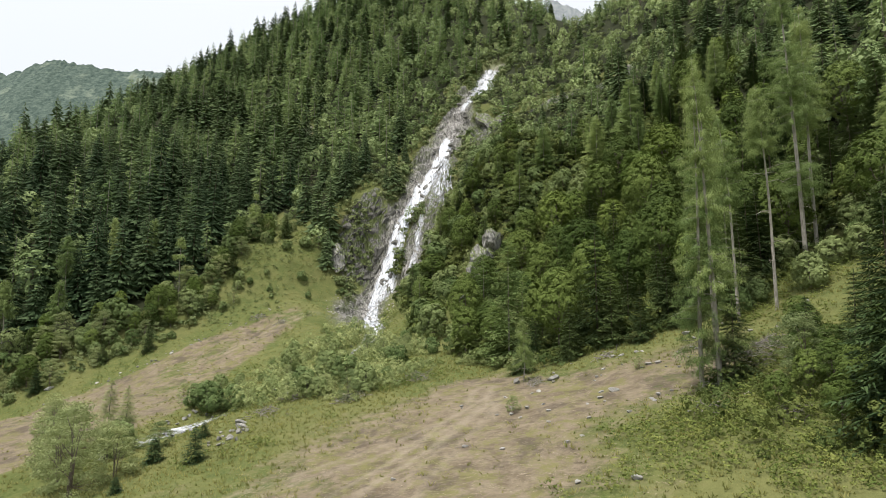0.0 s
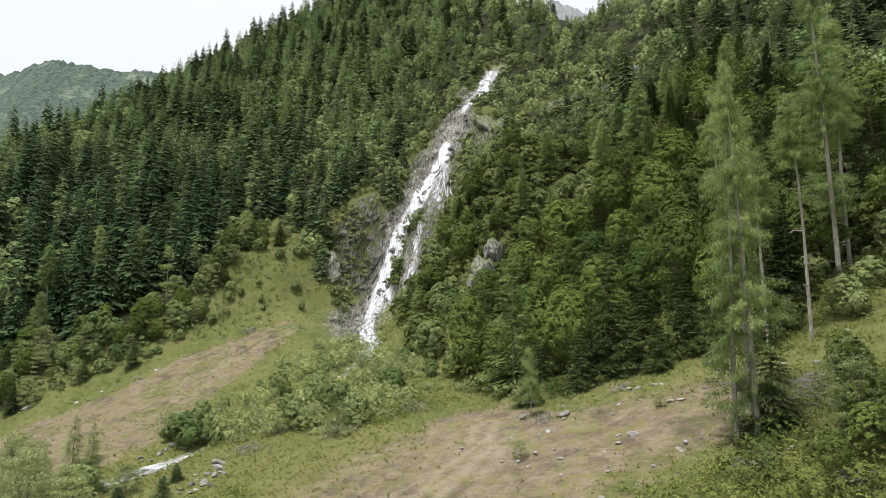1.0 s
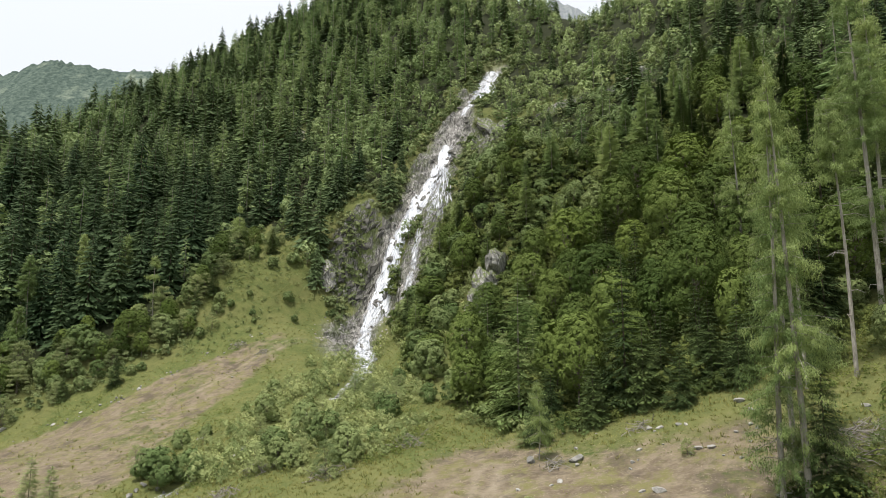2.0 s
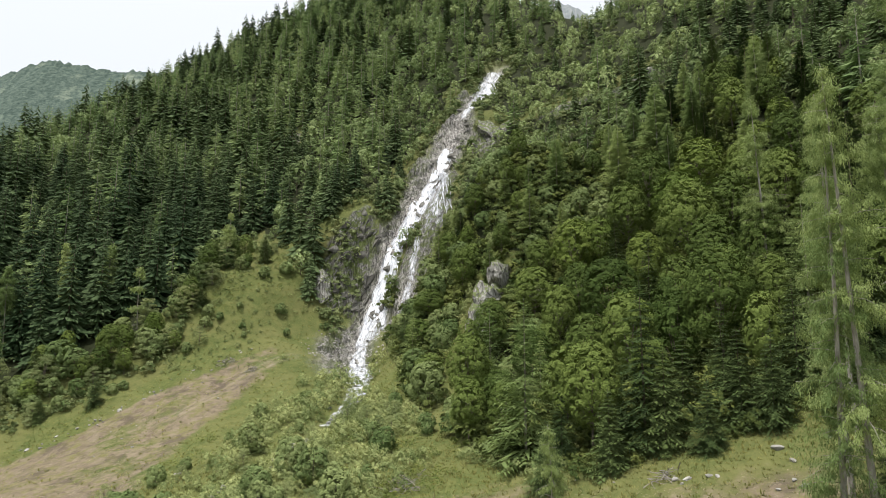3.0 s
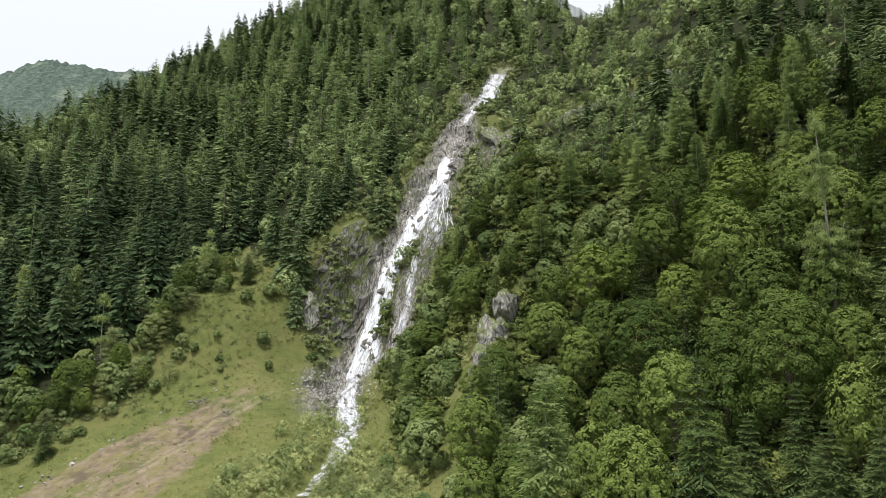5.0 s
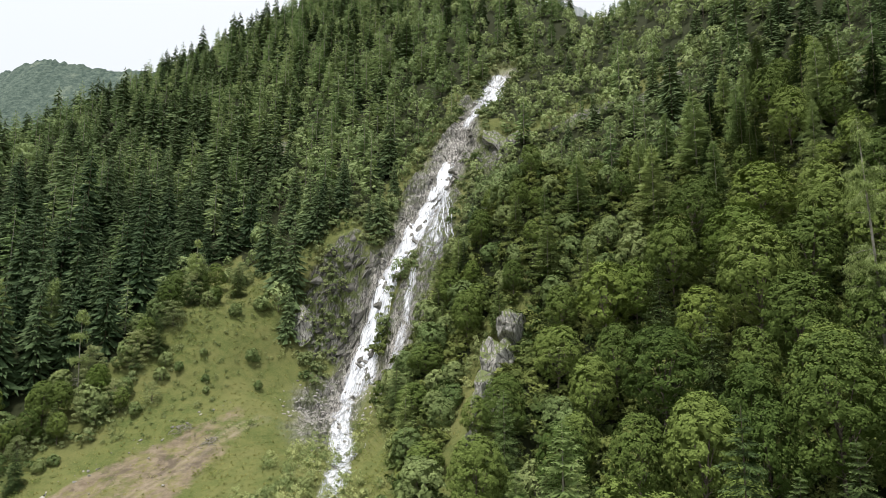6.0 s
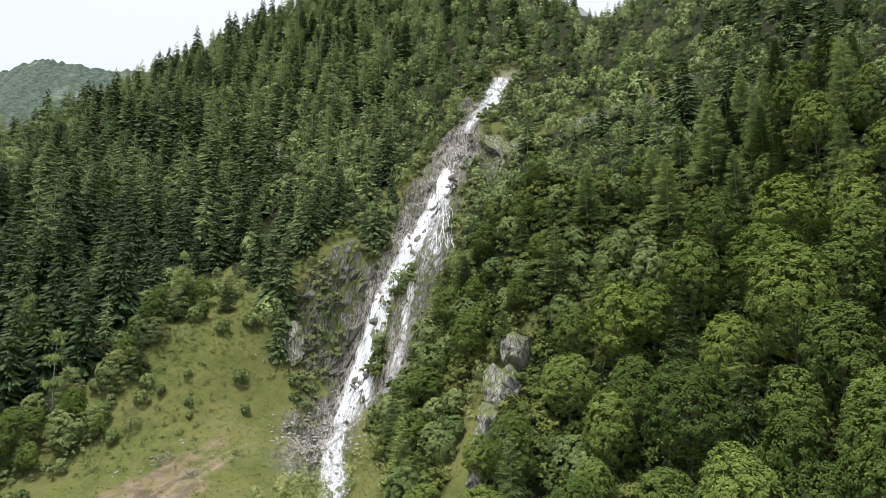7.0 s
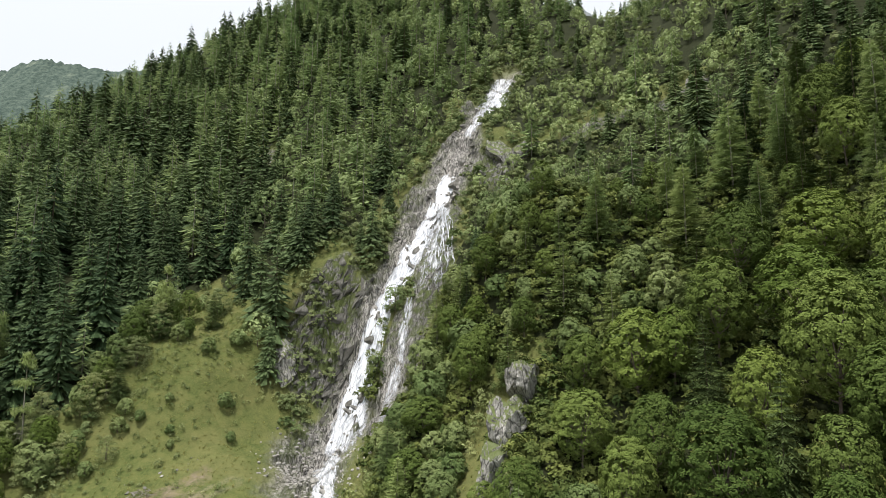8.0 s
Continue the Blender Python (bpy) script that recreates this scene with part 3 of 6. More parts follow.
def broadleaf_shape(h, radius, lumps, leaves, seed, leaf=0.5, low=0.12, stems=1, tilt=0.55, core=0):
    """Trunk with limbs, and a crown of leaf clusters in uneven tiers."""
    r = np.random.default_rng(seed)
    limbs, V, F, count = [], [], [], 0
    for q in range(stems):
        off = r.normal(0, 0.05 * radius * (stems > 1), 2)
        zt = np.linspace(0, 1, 5)
        sway = r.normal(0, 0.04 * h, 2)
        limbs.append(tube(np.stack([off[0] + sway[0] * zt ** 2, off[1] + sway[1] * zt ** 2, 0.75 * h * zt - 0.5 * (zt == 0)], 1), 0.013 * h * (1 - 0.85 * zt) / stems ** 0.5 + 0.01, 5))
    for k in range(lumps):
        s = (k + 0.5) / lumps
        out = radius * math.sin(math.pi * (0.5 + 0.47 * s ** 1.3)) ** 0.7 * (0.72 + 0.28 * min(1, s * 4))
        a = k * 2.39996 + r.normal(0, 0.35)
        rad = out * r.uniform(0.72, 1.0)
        c = np.array([rad * math.cos(a), rad * math.sin(a), h * (low + (0.93 - low) * s) + r.normal(0, 0.025 * h)])
        size = radius * r.uniform(0.17, 0.31)
        if k % 5 == 0:
            st = np.array([0, 0, max(0.1 * h, c[2] - 0.2 * h - 0.4 * rad)])
            limbs.append(tube([st, 0.5 * (st + c) + [0, 0, -0.06 * rad], c], [0.006 * h, 0.004 * h, 0.002 * h], 3))
        n = int(leaves * r.uniform(0.7, 1.3))
        d = r.normal(0, 1, (n, 3))
        d[:, 2] = d[:, 2] * 0.8 + 0.3
        d /= np.linalg.norm(d, axis=1)[:, None]
        p = c + d * size * np.array([1.25, 1.25, 0.55]) * r.uniform(0.7, 1.08, (n, 1))
        face = d * 0.9 + [0, 0, tilt] + r.normal(0, 0.38, (n, 3))
        v, f = cards(p, face, leaf * r.uniform(0.7, 1.3, n), leaf * r.uniform(0.26, 0.42, n), r)
        V.append(v), F.append(f + count)
        count += len(v)
    if core:
        d = r.normal(0, 1, (core, 3))
        d /= np.linalg.norm(d, axis=1)[:, None]
        p = np.array([0, 0, h * (0.5 * low + 0.45)]) + d * r.uniform(0.55, 1.0, (core, 1)) * [0.74 * radius, 0.74 * radius, 0.36 * h]
        v, f = cards(p, d + r.normal(0, 0.4, (core, 3)), r.uniform(0.45, 0.8, core), r.uniform(0.22, 0.36, core), r)
        V.append(v), F.append(f + count)
    return join(limbs), (np.concatenate(V), np.concatenate(F))


def dome_shape(h, radius, clumps, leaves, seed, leaf=0.42, spread=0.75, bulges=7, low=0.12, stems=1, flat=0.40):
    """Trunk with limbs, and a billowing crown: shelves of leaves laid over several swelling bulges, with dark hollows between."""
    r = np.random.default_rng(seed)
    C, A = [np.array([0, 0, h * (0.5 * low + 0.49)])], [np.array([0.74 * radius, 0.74 * radius, h * (0.49 - 0.5 * low)])]
    for k in range(bulges):
        a, s = k * 2.39996 + r.normal(0, 0.4), (k + 0.5) / bulges
        out = radius * (0.60 - 0.38 * s ** 1.5) * r.uniform(0.85, 1.1)
        wide = radius * r.uniform(0.9, 1.3) / (bulges + 1) ** 0.5
        C.append(np.array([out * math.cos(a), out * math.sin(a), h * (low + 0.16 + (0.70 - low) * s) + r.normal(0, 0.03 * h)]))
        A.append(np.array([wide, wide * r.uniform(0.85, 1.15), min(0.24 * h, wide * r.uniform(0.75, 1.05))]))
    C, A = np.array(C), np.array(A)
    share = (A[:, 0] ** 2 + 2 * A[:, 0] * A[:, 2])
    which = r.choice(len(C), clumps * 3, p=share / share.sum())
    d = r.normal(0, 1, (len(which), 3))
    d[:, 2] = d[:, 2] + 0.25
    d /= np.linalg.norm(d, axis=1)[:, None]
    P = C[which] + d * A[which] * r.uniform(0.93, 1.05, (len(which), 1))
    inner = np.min(np.where(np.arange(len(C))[None] == which[:, None], 9.0, np.linalg.norm((P[:, None] - C[None]) / A[None], axis=2)), axis=1)
    keep = np.flatnonzero((inner > 0.92) & (P[:, 2] > low * h))[:clumps]
    which, d, P = which[keep], d[keep], P[keep]
    n = len(P)
    up = d + np.array([0, 0, flat]) + r.normal(0, 0.2, (n, 3))
    up /= np.linalg.norm(up, axis=1)[:, None]
    u = np.cross(up, r.normal(0, 1, (n, 3)))
    u /= np.linalg.norm(u, axis=1)[:, None]
    v = np.cross(up, u)
    size = spread * r.uniform(0.65, 1.3, n)
    a, rho = r.uniform(0, 6.283, (n, leaves)), np.sqrt(r.random((n, leaves)))
    q = size[:, None] * rho
    at = P[:, None] + (q * np.cos(a))[..., None] * u[:, None] + (q * np.sin(a))[..., None] * v[:, None] + (size[:, None] * (0.22 - 0.45 * rho ** 2) + r.normal(0, 0.05, (n, leaves)))[..., None] * up[:, None]
    face = up[:, None] + 0.35 * rho[..., None] * (np.cos(a)[..., None] * u[:, None] + np.sin(a)[..., None] * v[:, None]) + r.normal(0, 0.2, (n, leaves, 3))
    m = n * leaves
    top = cards(at.reshape(-1, 3), face.reshape(-1, 3), leaf * r.uniform(0.7, 1.3, m), leaf * r.uniform(0.28, 0.45, m), r)
    k = r.permutation(n)[: n // 2]
    deep = C[which[k]] + (P[k] - C[which[k]]) * r.uniform(0.6, 0.8, (len(k), 1))
    inside = cards(deep, d[k] + r.normal(0, 0.3, (len(k), 3)), 1.5 * spread * r.uniform(0.8, 1.4, len(k)), 0.7 * spread * r.uniform(0.8, 1.3, len(k)), r)
    limbs = []
    for w in range(stems):
        off, sway, zt = r.normal(0, 0.05 * radius * (stems > 1), 2), r.normal(0, 0.04 * h, 2), np.linspace(0, 1, 5)
        limbs.append(tube(np.stack([off[0] + sway[0] * zt ** 2, off[1] + sway[1] * zt ** 2, 0.75 * h * zt - 0.5 * (zt == 0)], 1), 0.013 * h * (1 - 0.85 * zt) / stems ** 0.5 + 0.01, 5))
    for c in C[1:]:
        st = np.array([0, 0, max(0.1 * h, 0.55 * c[2])])
        limbs.append(tube([st, 0.5 * (st + c) + [0, 0, -0.04 * h], c], [0.007 * h, 0.004 * h, 0.002 * h], 3))
    return join(limbs), join([top, inside])


def tree_thing(name, shape, bark, leaf):
    """A standing tree: an empty at its foot with trunk and crown."""
    (tv, tf), (cv, cf) = shape
    root = new(name)
    part("trunk", mesh_of("trunk", tv, tf, [bark], smooth=True), root)
    part("crown", mesh_of("crown", cv, cf, [leaf]), root)
    return root


class Stand:
    """Many plants joined into one mesh of kind stuff."""

    def __init__(self):
        self.v, self.f, self.m, self.t, self.n = [], [], [], [], 0

    def add(self, shape, mats, x, y, z, scale, turn, tint):
        c, s = math.cos(turn), math.sin(turn)
        for (v, f), m in zip(shape, mats):
            w = v * scale
            w = np.stack([w[:, 0] * c - w[:, 1] * s + x, w[:, 0] * s + w[:, 1] * c + y, w[:, 2] + z], 1)
            self.v.append(w.astype(np.float32)), self.f.append(f + self.n)
            self.m.append(np.full(len(f), m)), self.t.append(np.full(len(v), tint, np.float32))
            self.n += len(v)

    def build(self, name, mats, label, category):
        me = mesh_of(name, np.concatenate(self.v), np.concatenate(self.f), mats, np.concatenate(self.m), np.concatenate(self.t))
        return tagged(new(name, me), label, category, kind="stuff")


# ---- the ground, one sheet to the horizon ----
def axis(*runs):
    out = []
    for a, b, d in runs:
        out.append(np.arange(a, b, d))
    return np.concatenate(out)


GX = axis((-3600, -600, 300), (-600, -300, 25), (-300, -112, 5), (-112, -48, 1.2), (-48, 30, 0.55), (30, 96, 1.2), (96, 280, 6), (280, 600, 25), (600, 3601, 300))
GY = axis((-3600, -300, 300), (-300, -20, 20), (-20, 34, 3), (34, 112, 0.5), (112, 246, 0.58), (246, 420, 4), (420, 700, 20), (700, 4001, 300))
TRACK = [(-2.0, 30.0), (0.5, 45.0), (2.5, 58.0), (4.0, 70.0), (2.5, 80.0), (-3.0, 92.0)]
STONE_ROW = [(-130.0, 92.0), (-78.6, 119.4), (-72.7, 125.6), (-63.8, 128.4), (-56.5, 136.1), (-52.6, 140.5), (-46.1, 146.1), (-36.0, 155.0)]
TRACK_LEFT = [(-130.0, 84.0), (-78.0, 106.0), (-56.0, 114.0), (-45.0, 127.0), (-38.0, 143.0)]


def soil_mask(x, y):
    a = 0.95 * bump(x, y, -3, 48, 15, 24) + 0.9 * bump(x, y, 17, 63, 13, 10) + 0.8 * bump(x, y, 4, 74, 6, 6) + 0.25 * fbm(x, y, 9, 19)
    row = np.interp(x, [p[0] for p in STONE_ROW], [p[1] for p in STONE_ROW])
    bank = np.interp(y, [20.0, 76.0, 84.0, 92.0, 104.0, 120.0, 134.0, 146.0, 152.0], [-70.0, -37.0, -34.0, -34.0, -36.0, -36.0, -33.0, -30.0, -33.0])
    b = (0.78 + 0.45 * fbm(x, y, 12, 24)) * step(-0.5, 4, row - y + 2 * fbm(x, y, 5, 25)) * step(-1, 5, bank - x)
    return np.clip(0.05 + a + b, 0, 1)


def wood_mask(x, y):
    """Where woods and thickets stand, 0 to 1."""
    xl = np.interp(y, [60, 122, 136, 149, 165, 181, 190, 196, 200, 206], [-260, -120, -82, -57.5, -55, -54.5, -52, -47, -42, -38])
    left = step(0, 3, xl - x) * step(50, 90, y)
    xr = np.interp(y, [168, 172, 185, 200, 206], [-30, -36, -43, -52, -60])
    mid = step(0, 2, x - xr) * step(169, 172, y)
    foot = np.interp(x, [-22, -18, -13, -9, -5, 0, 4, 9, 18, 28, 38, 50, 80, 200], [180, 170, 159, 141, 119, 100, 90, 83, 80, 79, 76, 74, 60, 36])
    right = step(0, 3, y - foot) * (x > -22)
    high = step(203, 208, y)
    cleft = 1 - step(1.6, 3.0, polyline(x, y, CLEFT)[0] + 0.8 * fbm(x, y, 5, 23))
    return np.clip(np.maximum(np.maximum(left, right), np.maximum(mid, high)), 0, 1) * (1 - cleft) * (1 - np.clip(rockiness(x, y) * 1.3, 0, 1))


RUTS = [[(-13.0, 36.0), (-8.0, 46.0), (-1.5, 56.0), (3.0, 65.0), (5.0, 74.0)], [(-4.0, 36.0), (-2.5, 46.0), (1.0, 56.0), (4.5, 65.0)], [(-22.0, 47.0), (-10.0, 53.0), (0.0, 60.0), (6.0, 69.0)], [(-44.0, 128.0), (-38.0, 139.0), (-31.0, 150.0)]]


def ruts(x, y):
    """Pale pairs of wheel marks on the bare soil."""
    out = np.zeros(np.shape(x))
    for k, line in enumerate(RUTS):
        d = polyline(x + 0.5 * fbm(x, y, 6, 80 + k), y, line)[0]
        out = np.maximum(out, np.exp(-((d - 0.95) / 0.4) ** 2) * (0.35 + 0.65 * vnoise(x, y, 5, 84 + k)))
    return np.clip(out, 0, 1)


def build_ground():
    X, Y = np.meshgrid(GX, GY, indexing="ij")
    Z = ground_z(X, Y)
    far = step(500, 1500, np.hypot(X, Y - 100))
    Z = Z * (1 - far) + far * -20
    nx, ny = X.shape
    V = np.stack([X, Y, Z], -1).reshape(-1, 3)
    i, j = np.meshgrid(np.arange(nx - 1), np.arange(ny - 1), indexing="ij")
    p = (i * ny + j).ravel()
    F = np.stack([p, p + ny, p + ny + 1, p + 1], 1)
    me = mesh_of("ground", V, F, [ground_material()], smooth=True)
    bare = (rockiness(X, Y)[:-1, :-1] > 0.5).ravel()
    me.polygons.foreach_set("use_smooth", ~bare)
    d, s = polyline(X, Y, FALL)
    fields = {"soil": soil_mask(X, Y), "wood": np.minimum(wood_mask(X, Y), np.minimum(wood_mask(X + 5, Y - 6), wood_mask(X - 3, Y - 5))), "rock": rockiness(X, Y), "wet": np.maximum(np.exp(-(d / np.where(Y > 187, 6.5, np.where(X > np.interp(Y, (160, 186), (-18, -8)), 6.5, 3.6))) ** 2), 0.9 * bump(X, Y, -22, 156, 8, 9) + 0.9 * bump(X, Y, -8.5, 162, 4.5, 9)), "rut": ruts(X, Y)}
    for key, val in fields.items():
        at = me.attributes.new(key, "FLOAT", "POINT")
        at.data.foreach_set("value", val.ravel().astype(np.float32))
    return tagged(new("ground", me), "steep mountain ground of grass, bare soil and grey rock", "ground", kind="structure")


build_ground()


# ---- falling water ----
def strand_mesh(lanes, seed):
    """White strands that hug the rock. lanes: (line of corners, shift sideways, half width)."""
    V, F, A, S, K, H, n = [], [], [], [], [], [], 0
    for q, (line, side, width) in enumerate(lanes):
        L = np.asarray(line, float)
        seg = np.r_[0, np.cumsum(np.hypot(*np.diff(L, axis=0).T))]
        k = max(5, int(seg[-1] / 0.4))
        s = np.linspace(0, seg[-1], k)
        x, y = np.interp(s, seg, L[:, 0]), np.interp(s, seg, L[:, 1])
        tx, ty = np.gradient(x), np.gradient(y)
        h = np.hypot(tx, ty) + 1e-9
        nx, ny = -ty / h, tx / h
        wander = side * np.clip(0.4 + s / 16.0, 0.4, 1.0) + 0.8 * fbm(s, s * 0 + seed + side * 3, 8, 3) + 0.2 * fbm(s, s * 0 + side * 9, 2.0, 4)
        w = width * (0.7 + 0.6 * vnoise(s, s * 0 + side * 5 + q, 4.0, 6)) * np.minimum(1, np.minimum(np.arange(k) + 1, np.arange(k)[::-1] + 1) / 4.0)
        rows = []
        for e in (-1, -0.4, 0.4, 1):
            px, py = x + nx * (wander + e * w), y + ny * (wander + e * w)
            hz = np.maximum(ground_z(px, py), ground_z(px + 0.25, py))
            soft = np.convolve(np.pad(hz, 4, mode="edge"), np.ones(9) / 9, "valid")
            rows.append(np.stack([px, py, np.maximum(0.25 * hz + 0.75 * soft, 0.75 * hz + 0.25 * soft) + (0.28 if abs(e) < 0.5 else 0.16)], 1))
        V.append(np.stack(rows, 1).reshape(-1, 3))
        A.append(np.tile([-1, -0.4, 0.4, 1], k)), S.append(np.repeat(s, 4)), H.append(np.full(4 * k, 5.0 * width)), K.append(np.full(4 * k, (q * 0.618 + seed * 0.37) % 1.0))
        i, j = np.meshgrid(np.arange(k - 1), np.arange(3), indexing="ij")
        p = (i * 4 + j).ravel() + n
        F.append(np.stack([p, p + 1, p + 5, p + 4], 1))
        n += 4 * k
    me = mesh_of("water", np.concatenate(V), np.concatenate(F), [WATER], smooth=True)
    for key, val in (("across", A), ("along", S), ("lane", K), ("half", H)):
        at = me.attributes.new(key, "FLOAT", "POINT")
        at.data.foreach_set("value", np.concatenate(val).astype(np.float32))
    return me


def sheet_mesh(rows, thick, seed, columns=26):
    """A broad curtain of water laid over the rock. rows: plan of its two edges from the top down, and how thick it runs there."""
    R = np.asarray(rows, float)
    mid = 0.5 * (R[:, 0:2] + R[:, 2:4])
    seg = np.r_[0, np.cumsum(np.hypot(*np.diff(mid, axis=0).T))]
    k = max(8, int(seg[-1] / 0.35))
    s = np.linspace(0, seg[-1], k)
    e = [np.interp(s, seg, R[:, q]) for q in range(5)]
    e = [np.convolve(np.pad(v, 3, mode="edge"), np.ones(7) / 7, "valid") for v in e]
    u = np.linspace(-1, 1, columns)[None]
    ragged = 0.35 * fbm(s, s * 0 + seed, 2.4, 3)[:, None]
    f = 0.5 * (1 + u * (1 + 0.10 * fbm(s, s * 0 + seed + 7, 3.0, 4)[:, None]))
    x, y = e[0][:, None] * (1 - f) + e[2][:, None] * f + ragged, e[1][:, None] * (1 - f) + e[3][:, None] * f
    g = ground_z(x, y)
    soft = g
    for n, ax in ((7, 0), (5, 1), (7, 0)):
        pad = [(n // 2, n // 2) if q == ax else (0, 0) for q in (0, 1)]
        soft = np.apply_along_axis(lambda v: np.convolve(v, np.ones(n) / n, "valid"), ax, np.pad(soft, pad, mode="edge"))
    z = np.maximum(soft + 0.30, 0.55 * g + 0.45 * soft + 0.22) + 0.10 * fbm(x * 3, y * 0.8, 1.2, seed) - 0.25 * np.abs(u) ** 3
    V = np.stack([x, y, z], -1).reshape(-1, 3)
    i, j = np.meshgrid(np.arange(k - 1), np.arange(columns - 1), indexing="ij")
    p = (i * columns + j).ravel()
    me = mesh_of("water", V, np.stack([p, p + 1, p + columns + 1, p + columns], 1), [CURTAIN], smooth=True)
    wide = 0.5 * np.hypot(e[2] - e[0], e[3] - e[1])
    ends = np.clip(np.minimum(np.arange(k), np.arange(k)[::-1]) / 5.0, 0, 1)
    fields = (("side", u + 0 * x), ("metres", u * 0.75 * wide[:, None]), ("along", s[:, None] + 0 * x), ("thick", (thick * e[4] - 0.6 * (1 - ends))[:, None] + 0 * x), ("lane", np.full(x.shape, seed * 0.37)))
    for key, val in fields:
        at = me.attributes.new(key, "FLOAT", "POINT")
        at.data.foreach_set("value", val.ravel().astype(np.float32))
    return me


def build_fall():
    r = np.random.default_rng(3)
    fall = tagged(new("waterfall"), "white foaming waterfall running down dark wet rock", "waterfall")
    upper = ((19.0, 245.5, 23.4, 244.0, 0.9), (15.0, 241.5, 22.0, 238.5, 0.9), (11.9, 238.0, 20.3, 233.6, 0.85), (10.2, 231.5, 18.9, 224.0, 0.95), (8.2, 227.0, 14.5, 216.0, 1.0), (6.4, 218.0, 9.4, 211.5, 1.0), (5.4, 211.5, 7.4, 208.5, 0.7))
    edge = ((16.8, 239.5, 22.6, 239.0, 1.1), (15.5, 232.5, 20.4, 230.5, 1.2), (13.5, 224.5, 18.6, 222.5, 1.2), (9.0, 219.0, 13.0, 214.0, 1.2))
    chute = ((0.6, 206.8, 3.9, 203.4, 1.1), (-0.7, 204.0, 3.0, 200.8, 1.15), (-2.2, 199.4, 2.1, 197.4, 1.15), (-4.6, 197.0, 0.2, 193.4, 1.15))
    main = ((-3.6, 198.2, 0.6, 194.6, 1.0), (-5.2, 196.2, -0.6, 191.2, 1.05), (-7.6, 189.4, -3.2, 184.6, 1.05), (-10.2, 185.0, -5.2, 180.0, 1.0), (-12.0, 183.0, -7.6, 178.4, 1.05), (-13.8, 179.4, -9.4, 175.4, 1.1), (-15.4, 176.8, -10.8, 172.2, 1.1), (-16.8, 174.1, -11.6, 168.6, 1.05), (-18.6, 170.6, -12.4, 164.0, 0.98), (-20.2, 167.6, -12.8, 157.6, 0.85), (-20.9, 164.4, -14.6, 152.6, 0.7))
    core = ((-4.4, 196.6, -2.0, 193.0, 1.2), (-9.6, 184.4, -7.2, 181.6, 1.2), (-13.0, 178.6, -10.4, 176.2, 1.25), (-16.0, 174.2, -13.4, 171.2, 1.25), (-18.8, 169.2, -15.8, 165.4, 1.2), (-20.6, 163.8, -17.8, 160.2, 1.0))
    veil = ((-1.2, 197.8, 2.0, 196.0, 0.8), (-3.4, 190.8, 2.4, 186.0, 0.68), (-5.0, 183.4, 3.0, 178.4, 0.62), (-6.8, 178.6, 3.4, 172.6, 0.55), (-7.2, 174.4, -1.2, 168.0, 0.42))
    branch = ((-7.0, 177.0, -5.2, 175.4, 0.7), (-7.6, 171.5, -5.4, 169.4, 0.7), (-8.8, 165.0, -6.0, 162.4, 0.66), (-11.2, 158.6, -7.8, 155.4, 0.6), (-13.4, 153.4, -9.6, 150.2, 0.5))
    for name, rows, thick, seed in (("thin_side_branch", branch, 0.8, 7), ("upper_fall", upper, 0.75, 1), ("bright_edge", edge, 0.9, 2), ("narrow_chute", chute, 0.95, 3), ("main_fall", main, 0.80, 4), ("thick_core", core, 0.85, 5), ("side_veil", veil, 0.78, 6)):
        tagged(part(name, sheet_mesh(rows, thick, seed), fall), kind="stuff")
    fan = []
    for k in range(12):
        u = (k + r.random()) / 12
        a = (-2.5 + 3.6 * u + r.normal(0, 0.3), 196.5 - 2.5 * r.random())
        b = (-5.0 + 8.4 * u + r.normal(0, 0.4), 182 - 9 * u - abs(r.normal(0, 3.0)))
        fan.append(([a, (0.5 * (a[0] + b[0]) + 0.5 + r.normal(0, 0.5), 0.5 * (a[1] + b[1]) + 1), b], 0.0, r.uniform(0.08, 0.22)))
    tagged(part("thin_threads", strand_mesh(fan, 3), fall), kind="stuff")
    brook = tagged(new("brook"), "white mountain brook tumbling between boulders", "stream")
    upper = ((-20.9, 162.5, -15.4, 156.5, 0.75), (-20.2, 154.5, -15.6, 150.5, 0.72), (-19.2, 148.0, -14.2, 145.5, 0.8), (-17.9, 140.0, -13.4, 138.0, 0.8), (-16.8, 131.0, -12.4, 129.0, 0.75), (-17.2, 122.0, -13.6, 121.0, 0.65), (-19.0, 113.0, -16.4, 112.0, 0.55))
    lower = ((-27.6, 87.0, -26.0, 85.6, 0.6), (-29.4, 83.6, -27.4, 81.4, 0.8), (-31.6, 81.4, -29.4, 78.8, 0.9), (-33.6, 78.8, -31.2, 76.0, 0.9), (-36.6, 75.0, -34.0, 72.2, 0.85), (-40.4, 70.0, -37.6, 67.4, 0.8))
    for name, rows, thick, seed in (("tumbling_water", upper, 0.85, 8), ("white_water", lower, 0.60, 9)):
        tagged(part(name, sheet_mesh(rows, thick, seed), brook), kind="stuff")
    lanes = []
    for k in range(60):
        a, q = r.random(), r.normal(0, 1.2)
        p0 = (-20.0 + 5.5 * a + q, 160.0 - 23 * a)
        lanes.append(([p0, (p0[0] + 0.3 + r.normal(0, 0.4), p0[1] - 0.9), (p0[0] + 0.5 + r.normal(0, 0.4), p0[1] - 1.8)], 0.0, r.uniform(0.12, 0.34)))
    tagged(part("splashes", strand_mesh(lanes, 9), brook), kind="stuff")


build_fall()


